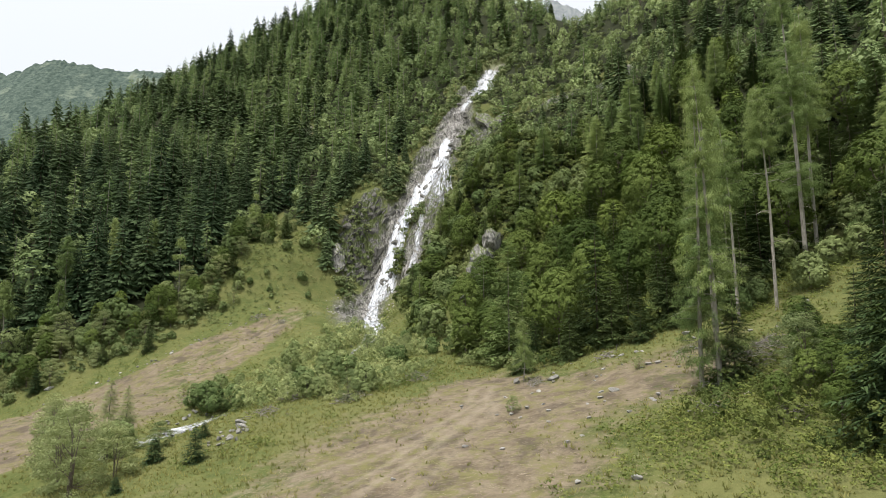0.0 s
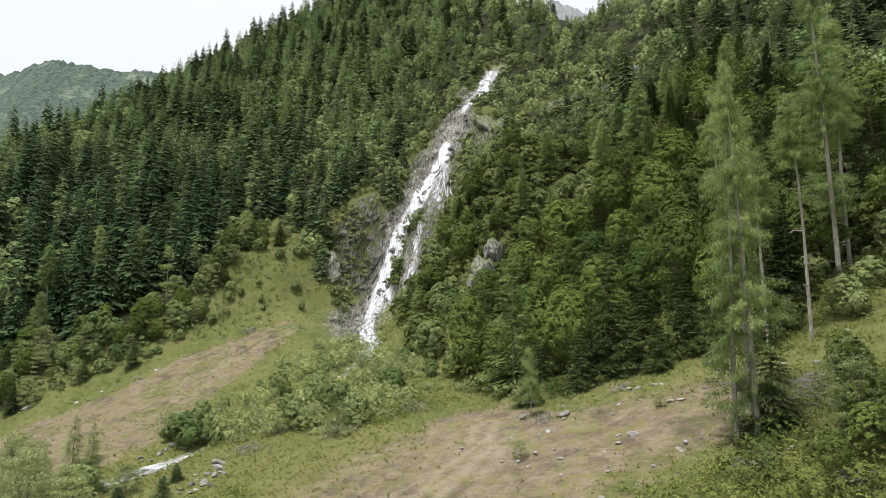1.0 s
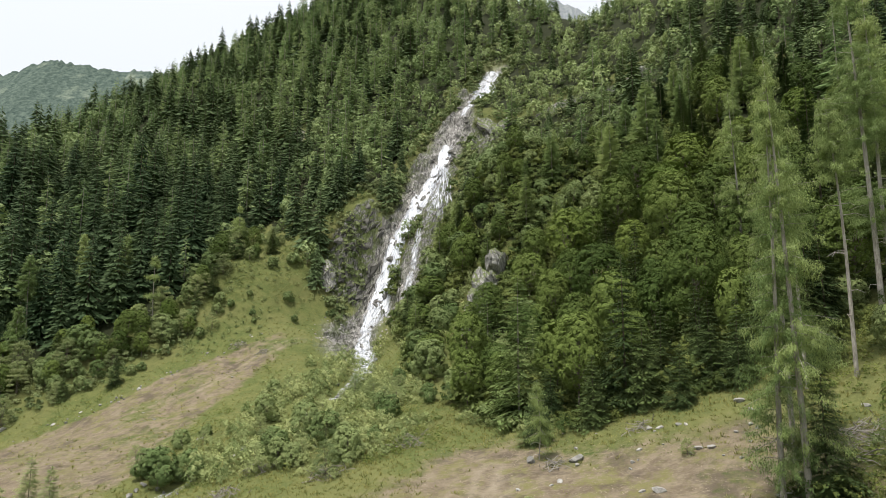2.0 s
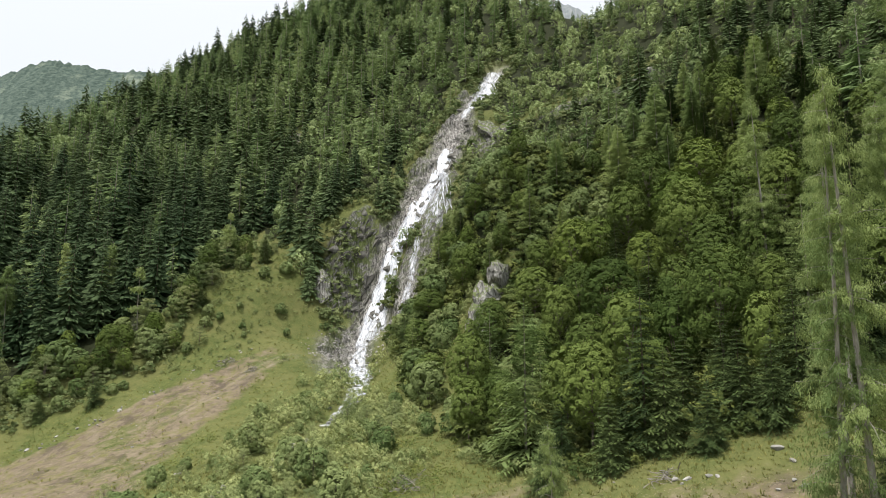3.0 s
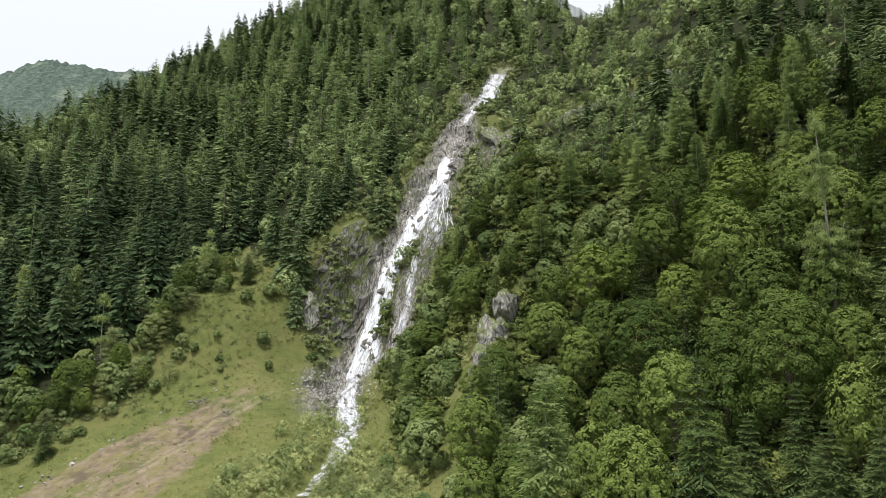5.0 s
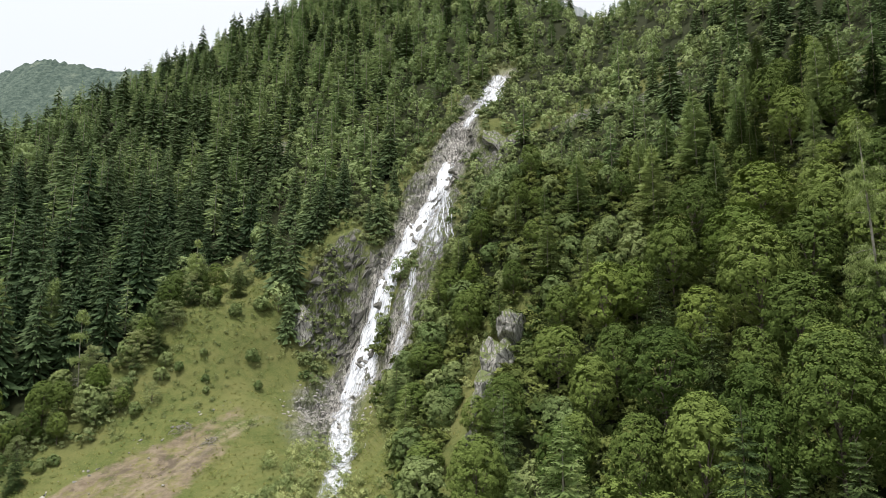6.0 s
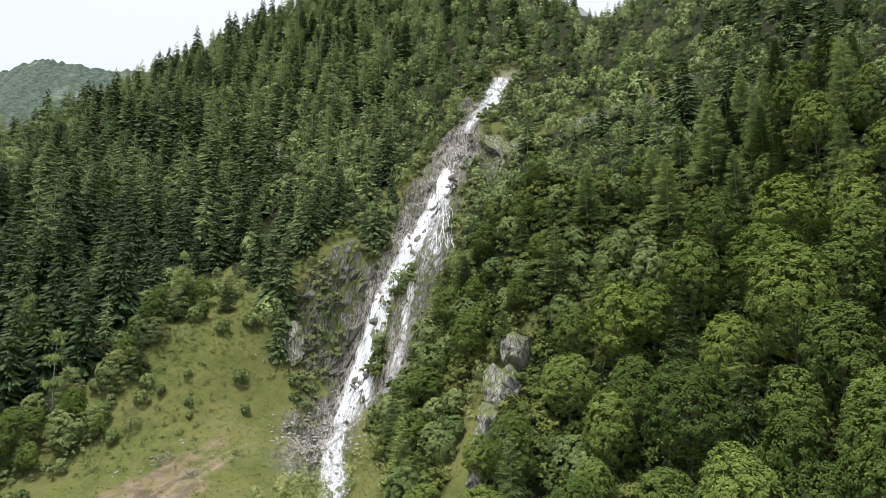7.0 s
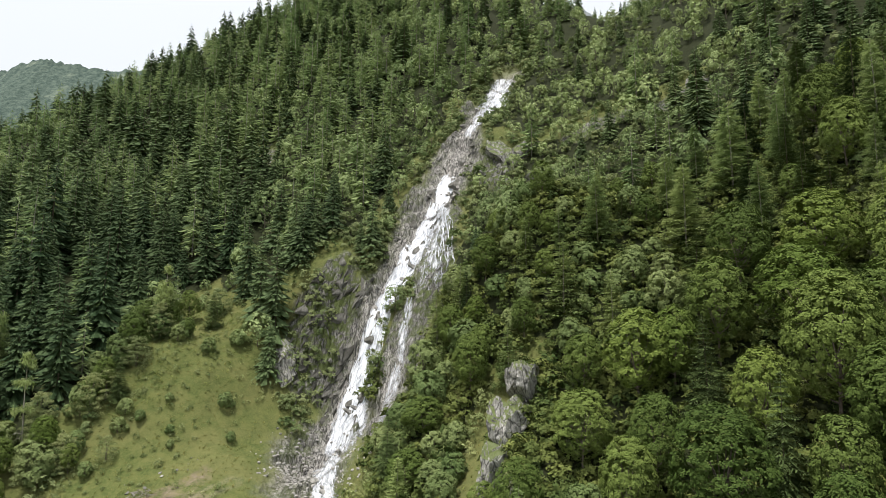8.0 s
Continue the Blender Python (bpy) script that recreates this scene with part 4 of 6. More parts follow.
# ---- single trees that stand out ----
def place(x, y, turn=0.0, scale=1.0, sink=0.1):
    return pose(x, y, float(ground_z(x, y)) - sink, 0, 0, turn) @ Matrix.Scale(scale, 4)


def lone_larch(x, y, h, radius, bare, seed, label, sparse=0.25, fine=95):
    shape = larch_shape(h, radius * 1.15, seed, bare, int(14 * bare) + 2, 14.0 * (1.1 - sparse), fine)
    ob = tree_thing("larch_tree", shape, PALE_BARK, LARCH)
    ob.matrix_basis = place(x, y, seed * 40)
    return tagged(ob, label, "tree")


lone_larch(24.0, 54.5, 30.5, 3.1, 0.05, 11, "tall pale green larch with ragged drooping crown on slope", 0.3)
lone_larch(22.9, 55.3, 28.0, 2.4, 0.06, 17, "pale green larch growing close beside a taller one", 0.35)
lone_larch(26.3, 60.0, 29.0, 2.0, 0.38, 12, "slim light green larch with thin grey trunk", 0.35)
lone_larch(33.5, 70.0, 25.0, 2.4, 0.55, 13, "larch with long bare grey trunk and sparse crown", 0.4)
lone_larch(36.8, 68.0, 26.0, 2.4, 0.60, 14, "leaning larch with pale bare trunk and high crown", 0.3)
lone_larch(44.5, 75.0, 40.0, 3.6, 0.22, 15, "very tall larch with pale green layered crown", 0.2)
lone_larch(48.5, 79.0, 34.0, 2.6, 0.45, 16, "tall larch with slim bare trunk beside taller one", 0.4)
lone_larch(9.5, 73.5, 7.5, 1.3, 0.25, 18, "small young larch with thin crown at meadow edge", 0.2)

for k, (x, y, h, b) in enumerate(((-99.0, 140.0, 17.0, 0.5), (-88.0, 141.0, 16.0, 0.4), (-92.0, 150.0, 20.0, 0.5), (-66.0, 154.0, 16.0, 0.4), (-54.5, 176.0, 14.0, 0.35), (-85.0, 160.0, 19.0, 0.3), (-78.0, 163.0, 17.0, 0.3))):
    lone_larch(x, y, h, 2.3, b, 21 + k, "pale larch with bare lower trunk at the forest edge", 0.3, 34)


def dead_tree(x, y, h, seed):
    r = np.random.default_rng(seed)
    snag = tagged(new("dead_tree"), "bare dead grey tree standing on the crest", "tree")
    snag.matrix_basis = place(x, y, seed * 50)
    zt = np.linspace(0, 1, 6)
    v, f = tube(np.stack([0.2 * np.sin(3 * zt), 0 * zt, h * zt - 0.5 * (zt == 0)], 1), 0.011 * h * (1 - zt) + 0.02, 6)
    part("trunk", mesh_of("trunk", v, f, [DEADWOOD], smooth=True), snag)
    for k in range(14):
        s, a, l = r.uniform(0.3, 0.97), r.uniform(0, 6.28), r.uniform(0.8, 2.4)
        p = np.array([0, 0, s * h])
        v, f = tube([p, p + np.array([math.cos(a), math.sin(a), 0.25]) * l * 0.6, p + np.array([math.cos(a + 0.3), math.sin(a + 0.3), 0.45]) * l], [0.07, 0.05, 0.02], 4)
        part("branch", mesh_of("branch", v, f, [DEADWOOD]), snag)


for k, (x, y, h) in enumerate(((-146.0, 352.0, 17.0), (-141.0, 356.0, 13.0), (-178.0, 310.0, 12.0))):
    dead_tree(x, y, h, 41 + k)

# ---- woods: kinds of tree to copy ----
CONIFERS = [tree_thing("spruce_tree", feather_shape(h, w, 21, 14, 16, 100 + k, 0.03, 0.36, 0.9, 0.06, 0.105, 0.009, 0.14), BARK, SPRUCE) for k, (h, w) in enumerate(((17, 4.2), (20, 4.7), (14, 3.8), (11, 3.2)))]
LARCHES = [tree_thing("larch_tree", feather_shape(h, w, 24, 13, 13, 130 + k, 0.05, 0.2, 0.75, 0.15, 0.10, 0.009, 0.4), PALE_BARK, LARCH) for k, (h, w) in enumerate(((17, 4.0), (14, 3.6)))]
BROAD_SIZES = ((13.0, 4.6), (12.0, 4.2), (14.5, 5.2), (9.5, 3.4))
BROADS = [tree_thing("broadleaf_tree", dome_shape(h, w, int(25 * w * w), 14, 150 + k, 0.27, 0.43, 10, low=0.21), BARK, LEAF) for k, (h, w) in enumerate(BROAD_SIZES)]
MAPLES = [tree_thing("broadleaf_tree", dome_shape(h, w, int(25 * w * w), 14, 155 + k, 0.27, 0.43, 10, low=0.21), BARK, MAPLE) for k, (h, w) in enumerate(BROAD_SIZES)]
FINE_BROADS = [tree_thing("broadleaf_tree", dome_shape(h, w, int(30 * w * w), 16, 160 + k, 0.22, 0.38, 11, low=0.21), BARK, LEAF) for k, (h, w) in enumerate(BROAD_SIZES)]
BUSHES = [tree_thing("tall_shrub", dome_shape(h, w, n, 14, 170 + k, 0.26, 0.34, 6, 0.03, 3, 0.4), BARK, SHRUB) for k, (h, w, n) in enumerate(((4.5, 2.5, 190), (3.4, 2.1, 150), (6.0, 2.9, 240)))]
WILLOW = foliage("willow_leaves", (0.15, 0.195, 0.082), (0.31, 0.35, 0.16), True, 0.3)
WILLOWS = [tree_thing("willow_shrub", broadleaf_shape(h, w, n, 130, 180 + k, 0.15, 0.02, 5, 0.3) , BARK, WILLOW) for k, (h, w, n) in enumerate(((7.0, 2.4, 40), (5.0, 2.1, 34)))]
YOUNG = [tree_thing("young_spruce", feather_shape(h, w, 13, 13, 8, 190 + k, 0.02, 0.35, 0.8, 0.05, 0.08, 0.012), BARK, SPRUCE) for k, (h, w) in enumerate(((3.4, 1.5), (2.6, 1.3)))]
LABELS = {"willow_shrub": "feathery grey-green willow shrub by the brook", "young_spruce": "small bushy young spruce on the meadow", "spruce_tree": "dark green spruce with drooping layered branches on mountainside", "larch_tree": "soft light green larch among mixed forest",
          "broadleaf_tree": "rounded leafy green deciduous tree on steep slope", "tall_shrub": "bushy grey-green shrub with several stems"}
GROUPS = {"willow_shrub": "willows by the brook", "young_spruce": "young spruces of the meadow", "spruce_tree": "spruces of the forest", "larch_tree": "larches of the forest", "broadleaf_tree": "leafy trees of the slope", "tall_shrub": "shrubs at the forest edge"}
used = set()


def plant(kind, k, x, y, turn, scale, label=""):
    proto = kind[k]
    base = proto.name.split(".")[0]
    ob = proto
    if proto in used:
        ob = copy_thing(proto, place(x, y, turn))
    used.add(proto)
    ob.matrix_basis = place(x, y, turn, scale)
    return tagged(ob, label or LABELS[base], "shrub" if base in ("tall_shrub", "willow_shrub") else "tree", GROUPS[base])


def scatter(x0, x1, y0, y1, gap, seed, jitter=0.42):
    r = np.random.default_rng(seed)
    x, y = np.meshgrid(np.arange(x0, x1, gap), np.arange(y0, y1, gap))
    x = x + (np.arange(x.shape[0]) % 2)[:, None] * gap * 0.5
    x, y = (x + r.uniform(-jitter, jitter, x.shape) * gap).ravel(), (y + r.uniform(-jitter, jitter, y.shape) * gap).ravel()
    return x, y, r


MID_SPRUCE = [fir_shape(h, w, 18, 12, 200 + k, 0.03, 0.25, 0.5, 0.85, 0.05, 3, loose=0.2) for k, (h, w) in enumerate(((17, 4.1), (20, 4.5), (14, 3.7), (22, 4.7), (12, 3.3)))]
FAR_SPRUCE = [fir_shape(h, w, 14, 10, 210 + k, 0.03, 0.46, 0.55, 0.85, 0.03, 1) for k, (h, w) in enumerate(((17, 4.0), (20, 4.4), (14, 3.6), (22, 4.6), (12, 3.2)))]
FAR_LARCH = [fir_shape(h, w, 15, 8, 220 + k, 0.05, 0.24, 0.3, 0.75, 0.12, 2, loose=0.5) for k, (h, w) in enumerate(((18, 4.0), (15, 3.6)))]
FAR_BROAD = [dome_shape(h, w, 86, 8, 240 + k, 0.44, 0.62, 7) for k, (h, w) in enumerate(((8, 4.0), (6.5, 3.5), (10, 4.4)))]
LOW_BUSH = [dome_shape(h, w, 20, 8, 260 + k, 0.34, 0.42, 4, 0.0, 1, 0.4)[1:] for k, (h, w) in enumerate(((1.8, 1.5), (1.2, 1.2), (2.4, 1.7)))]

NEAR_BUSH = [dome_shape(h, w, 36, 11, 270 + k, 0.14, 0.24, 4, 0.0, 1, 0.4)[1:] for k, (h, w) in enumerate(((1.5, 1.3), (1.0, 1.1), (2.2, 1.3)))]


TAKEN = []          # plan and reach of the trees set by hand


def grow(kind, k, x, y, h, r, label, sizes=BROAD_SIZES):
    """A tree of that height and crown radius, its crown's middle over (x, y)."""
    ob = plant(kind, k, x, y, x * 53 + y * 17, 1.0, label)
    ob.matrix_basis = place(x, y, x * 53 + y * 17) @ Matrix.Diagonal((r / sizes[k][1], r / sizes[k][1], h / sizes[k][0], 1))
    TAKEN.append((x, y, r))


SPRUCE_SIZES, LARCH_SIZES = ((17, 4.2), (20, 4.7), (14, 3.8), (11, 3.2)), ((17, 4.0), (14, 3.6))
# the leafy spur beside the fall, tree by tree
ROUND, GOLDEN, SHADY = "broad rounded deciduous tree with layered green leaves", "yellow-green broad maple with billowing layered crown", "dark green rounded deciduous tree in the slope's hollow"
for kind, k, x, y, h, r, label in (
        (FINE_BROADS, 0, 40.2, 135.5, 12.5, 5.2, ROUND), (MAPLES, 2, 47.9, 129.8, 12.5, 6.0, GOLDEN), (MAPLES, 0, 41.4, 124.0, 12.5, 6.2, GOLDEN)):
    grow(kind, k, x, y, h, r, label)
for kind, k, x, y, h, r, label in (
        (BROADS, 1, 46.5, 116.2, 12.5, 4.6, ROUND), (BROADS, 2, 39.6, 107.6, 12.8, 4.9, ROUND), (FINE_BROADS, 2, 36.2, 97.5, 12.0, 4.2, SHADY), (FINE_BROADS, 0, 25.3, 110.6, 13.5, 5.7, ROUND), (BROADS, 0, 23.0, 95.0, 13.0, 4.2, ROUND), (MAPLES, 1, 24.1, 129.4, 12.5, 5.1, GOLDEN),
        (FINE_BROADS, 1, 15.9, 124.3, 10.0, 4.3, ROUND), (FINE_BROADS, 3, 12.7, 105.3, 9.8, 3.4, SHADY), (BROADS, 1, 19.1, 100.4, 11.0, 3.6, ROUND), (FINE_BROADS, 3, 14.6, 91.5, 10.0, 3.4, ROUND), (BROADS, 3, 27.8, 93.0, 11.0, 3.0, SHADY), (BROADS, 3, 22.8, 87.5, 9.0, 2.8, SHADY)):
    grow(kind, k, x, y, h, r, label)
for kind, k, x, y, h, r, label in (
        (BROADS, 0, 18.6, 116.0, 10.5, 3.7, ROUND), (BROADS, 2, 38.5, 90.6, 11.0, 3.2, SHADY), (BROADS, 3, 33.5, 83.5, 10.0, 2.6, SHADY), (BROADS, 0, 42.6, 99.8, 13.0, 3.9, ROUND), (BROADS, 2, 22.4, 118.8, 11.0, 3.6, ROUND), (MAPLES, 3, 28.3, 128.8, 10.5, 3.6, GOLDEN), (FINE_BROADS, 1, 18.5, 134.0, 9.0, 3.3, ROUND),
        (MAPLES, 1, 32.6, 116.8, 11.0, 3.8, GOLDEN), (BROADS, 1, 33.3, 105.5, 11.0, 3.4, ROUND), (BROADS, 3, 30.4, 101.0, 10.5, 3.2, SHADY), (BROADS, 0, -2.2, 142.6, 6.5, 3.7, ROUND), (BROADS, 3, -4.2, 135.6, 6.4, 3.3, SHADY), (BROADS, 1, -1.8, 120.0, 5.4, 3.2, ROUND)):
    grow(kind, k, x, y, h, r, label)
for k, x, y, h, r, label in ((2, 30.9, 110.6, 13.5, 2.9, "dark pointed spruce rising between leafy crowns"), (3, 19.1, 88.2, 7.4, 2.2, "young spruce with pale grey-green tips"), (2, 25.4, 85.0, 9.4, 2.8, "dark spruce before leafy trees"), (2, 29.4, 84.0, 10.4, 2.4, "dark slender spruce at the edge of the wood"),
                             (3, 30.3, 76.4, 9.0, 2.2, "young spruce with bare lower trunk"), (2, 30.2, 124.2, 11.5, 2.8, "dark spruce among leafy crowns"), (0, 34.3, 135.4, 12.5, 3.6, "dark spruce among leafy crowns")):
    grow(CONIFERS, k, x, y, h, r, label, SPRUCE_SIZES)
for k, x, y, h, r in ((1, 7.6, 103.0, 7.4, 2.5), (0, 18.6, 146.4, 12.5, 3.6), (0, 48.6, 153.4, 16.5, 5.0), (1, 60.7, 157.4, 13.5, 2.8), (1, 25.9, 153.8, 12.0, 3.7), (0, 38.0, 147.6, 14.5, 4.4), (1, 9.8, 142.8, 8.4, 2.4)):
    grow(LARCHES, k, x, y, h, r, "soft light green larch among leafy trees", LARCH_SIZES)
lone_larch(42.7, 99.2, 28.5, 3.3, 0.12, 19, "tall soft green larch above leafy crowns", 0.25, 55)


def build_woods():
    spruces, larches, broads = Stand(), Stand(), Stand()
    x, y, r = scatter(-290, 190, 66, 400, 6.0, 21)
    nx_, ny_, r0 = scatter(-14, 76, 76, 166, 2.6, 22)
    inside = (x > -14) & (x < 76) & (y > 76) & (y < 166)
    order = r0.permutation(len(nx_))
    x, y = np.r_[x[~inside], nx_[order]], np.r_[y[~inside], ny_[order]]
    keep = (wood_mask(x, y) > 0.5) & (np.abs(x) < 0.80 * y + 24)
    z = ground_z(x, y)
    mixn = fbm(x, y, 38, 77)
    gullies = polyline(x, y, FALL)[0] + 40 * (y > 242)
    near, stood = {"c": 0, "l": 0, "b": 0, "s": 0}, []
    for i in np.flatnonzero(keep):
        px, py, u, turn, gully = x[i], y[i], r.random(), r.uniform(0, 360), gullies[i]
        if float(polyline(np.array(px), np.array(py), RIB)[0]) < 4.4:
            continue
        if gully < 5.5 and r.random() < 0.8 or gully < 7.5 and 204 < py < 250:
            continue
        if min(float(polyline(np.array(px), np.array(py + q), VEIL)[0]) for q in (0, 4, 7)) < 3.9:
            continue
        edge = wood_mask(px + 7, py - 8) < 0.5 or wood_mask(px + 3, py - 9) < 0.5
        spur = 4 < px < 52 and 84 < py < 140
        leafy = 0.10 + 0.30 * (gully < 40) + 0.15 * (py > 190 and px > -70) + (0.68 if px < 28 else 0.62) * spur + 0.45 * mixn[i] + 0.3 * (px > 15 and py > 190)
        larchy = 0.14 + 0.34 * (py > 215 and px > -210) + 0.10 * (px > 0)
        size = r.triangular(0.6, 0.95, 1.4) * (0.55 if gully < 12 else 0.8 if gully < 28 else 1.0)
        bushy = 0.0
        if px < -48 and py < 230:
            leafy = 0.9 if edge else 0.06
            larchy = 0.20
            size *= 0.55 if edge else 1.0
        elif (-14 < px < 17 and 92 < py < 166) or (2 < px < 34 and 140 < py < 195):
            bushy, leafy, larchy, size = (0.45 if py < 166 else 0.0), 0.8, 0.12, r.uniform(0.45, 0.8)
        elif 10 < px < 75 and py > 200:
            leafy, larchy, size = 0.5, 0.36, size * 0.85
        elif px > 30 and 130 < py < 205:
            leafy, larchy, size = 0.5, (0.36 if px < 48 else 0.15), size * 0.85
        elif px > 44 and py < 130:
            leafy, larchy, size = 0.72, 0.08, size * 1.05
        if px < -95 and py > 225:
            size *= 0.88
        if 48 < px < 72 and py > 215:
            size *= 0.45
        elif px > 0 and py > 150:
            size *= 0.85
        is_near = py < 165 and (px > -12 or edge) and px < 75
        room = (2.6 if u < bushy else 5.4 if u < leafy else 4.8) * (1.0 if u < bushy else size)
        if is_near and stood and np.min(np.hypot(np.array(stood)[:, 0] - px, np.array(stood)[:, 1] - py)) < room:
            continue
        if is_near and any(math.hypot(px - q[0], py - q[1]) < (0.95 * q[2] + 1.8 if u >= bushy else 0.7 * q[2]) for q in TAKEN):
            continue
        if is_near:
            stood.append((px, py))
        if u < bushy and near["s"] < 260:
            near["s"] += 1
            plant(BUSHES, int(r.integers(3)), px, py, turn, r.uniform(0.7, 1.2))
        elif u < leafy:
            if is_near and near["b"] < 280:
                near["b"] += 1
                close = px > 22 and py < 122
                plant(FINE_BROADS if close else MAPLES if r.random() < 0.25 else BROADS, int(r.integers(4)), px, py, turn, size)
            else:
                # paler tint high on the right: part leaf colour, part painted haze
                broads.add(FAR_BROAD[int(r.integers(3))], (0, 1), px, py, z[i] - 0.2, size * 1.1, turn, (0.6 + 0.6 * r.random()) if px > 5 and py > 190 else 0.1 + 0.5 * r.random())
        elif u < leafy + larchy:
            if is_near and near["l"] < 200:
                near["l"] += 1
                plant(LARCHES, int(r.integers(2)), px, py, turn, size)
            else:
                larches.add(FAR_LARCH[int(r.integers(2))], (0, 1), px, py, z[i] - 0.2, size, turn, r.random())
        elif is_near and near["c"] < 280:
            near["c"] += 1
            plant(CONIFERS, int(r.integers(len(CONIFERS))), px, py, turn, size)
        else:
            # higher tint up the slope carries haze as paler needles
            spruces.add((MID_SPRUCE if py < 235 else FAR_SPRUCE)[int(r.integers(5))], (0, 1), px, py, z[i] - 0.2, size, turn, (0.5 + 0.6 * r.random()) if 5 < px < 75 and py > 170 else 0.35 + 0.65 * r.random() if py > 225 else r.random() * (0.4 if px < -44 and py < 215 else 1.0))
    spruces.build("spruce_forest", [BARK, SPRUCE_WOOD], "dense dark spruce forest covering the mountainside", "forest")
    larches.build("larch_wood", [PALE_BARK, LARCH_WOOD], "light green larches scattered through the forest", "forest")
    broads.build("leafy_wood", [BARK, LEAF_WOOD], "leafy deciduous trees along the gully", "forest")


build_woods()

# trees and tall shrubs that stand by themselves on the meadow
for k, x, y, size, label in ((3, 25.6, 55.0, 0.8, "young dark spruce at the foot of larches"), 
                             (0, 27.4, 38.0, 0.9, "dark spruce at the edge of the clearing"), (0, 31.0, 42.0, 0.95, "dark spruce at the edge of the clearing"), (2, 31.5, 47.5, 0.6, "young spruce among leafy saplings"), (2, 17.9, 86.0, 0.62, "grey-green young spruce at forest edge"),
                             (3, 16.1, 79.2, 0.7, "grey-green young spruce at forest edge"), (3, 21.7, 80.0, 0.88, "dark spruce before leafy trees"), (3, 28.9, 79.5, 0.82, "dark spruce before leafy trees"), (3, 24.4, 76.8, 0.58, "small dark spruce at forest edge"), (3, 10.0, 78.5, 0.6, "small dark spruce at forest edge"),
                             (3, 33.0, 44.5, 0.75, "dark young spruce in the thicket"), (3, 30.0, 51.0, 0.6, "dark young spruce in the thicket"), (3, 36.0, 52.0, 0.8, "dark young spruce in the thicket"), (3, 28.2, 43.0, 0.5, "dark young spruce in the thicket"),
                             (2, 12.5, 84.0, 0.55, "young spruce at forest edge")):
    plant(CONIFERS, k, x, y, x * 31, size, label)
for k, x, y, size in ((0, -24.1, 62.0, 1.0), (1, -28.7, 63.5, 1.0), (1, -28.3, 55.6, 0.6), (1, -26.3, 70.0, 0.7)):
    plant(YOUNG, k, x, y, x * 31, size)
for k, x, y, size in ((0, -33.0, 57.0, 1.2), (1, -36.0, 60.0, 1.2), (1, -31.0, 60.5, 1.0), (0, -40.0, 66.0, 0.9), (1, -35.0, 66.5, 0.9), (0, -44.0, 72.0, 1.0), (1, -47.7, 77.6, 1.0), (0, -42.8, 73.9, 0.8), (1, -50.5, 83.0, 0.9), (1, -30.3, 68.0, 0.6), (0, -35.9, 71.5, 0.6), (1, -41.0, 70.0, 1.1)):
    plant(WILLOWS, k, x, y, x * 53, size)
for k, x, y, size in ((1, -38.5, 73.0, 0.56), (1, -36.2, 72.4, 0.52)):
    plant(LARCHES, k, x, y, x * 31, size, "slender young larch beside willow shrubs")
for k, x, y, size, label in ((0, -34.5, 67.5, 0.9, "small leafy shrub by the brook"), (0, -31.5, 84.5, 0.95, "dense dark green shrub above the brook"), (1, -28.8, 86.0, 1.0, "round leafy shrub above the brook"), (1, -33.6, 86.5, 0.9, "round leafy shrub above the brook"),
                             
                             (1, -10.5, 84.0, 1.0, "grey-green shrub in the thicket"), (0, -14.0, 90.0, 0.9, "tall shrub in the thicket"), (0, -17.5, 95.0, 0.95, "tall shrub in the thicket"), (1, -19.5, 88.0, 1.0, "bushy shrub in the thicket"),
                             (1, -7.0, 98.0, 0.9, "bushy shrub in the thicket"), (0, -44.0, 172.0, 0.7, "shrub on the green strip"), (1, -40.0, 176.0, 0.9, "shrub on the green strip"), (1, -38.0, 165.0, 0.8, "shrub below grey rock slab")):
    plant(BUSHES, k, x, y, x * 47, size, label)


for k, x, y, size in ((3, 29.5, 50.5, 0.42), (1, 31.5, 54.0, 0.42), (3, 27.4, 47.0, 0.40), (1, 28.0, 42.5, 0.38), (3, 33.5, 58.5, 0.45), (3, 34.5, 48.0, 0.5)):
    plant(BROADS, k, x, y, x * 47, size, "dark green leafy sapling on the bank")
re = np.random.default_rng(61)
for k in range(64):
    i = 1.35 + 3.6 * (k + re.random()) / 64
    p, q, f = FOREST_LEFT[int(i)], FOREST_LEFT[int(i) + 1], i % 1
    x, y = p[0] + f * (q[0] - p[0]) - abs(re.normal(0, 3.0)) - 0.5, p[1] + f * (q[1] - p[1]) + abs(re.normal(0, 5.0))
    if k % 8 == 1:
        plant(CONIFERS, 3, x, y, re.uniform(0, 360), re.uniform(0.4, 0.8))
    elif k % 4 == 2:
        plant(WILLOWS, int(re.integers(2)), x, y, re.uniform(0, 360), re.uniform(0.7, 1.35), "pale feathery tall shrub at forest edge")
    elif k % 3:
        plant(BUSHES, int(re.integers(3)), x, y, re.uniform(0, 360), re.uniform(0.5, 1.25))
    else:
        plant(BROADS, int(re.integers(4)), x, y, re.uniform(0, 360), re.uniform(0.45, 0.7))


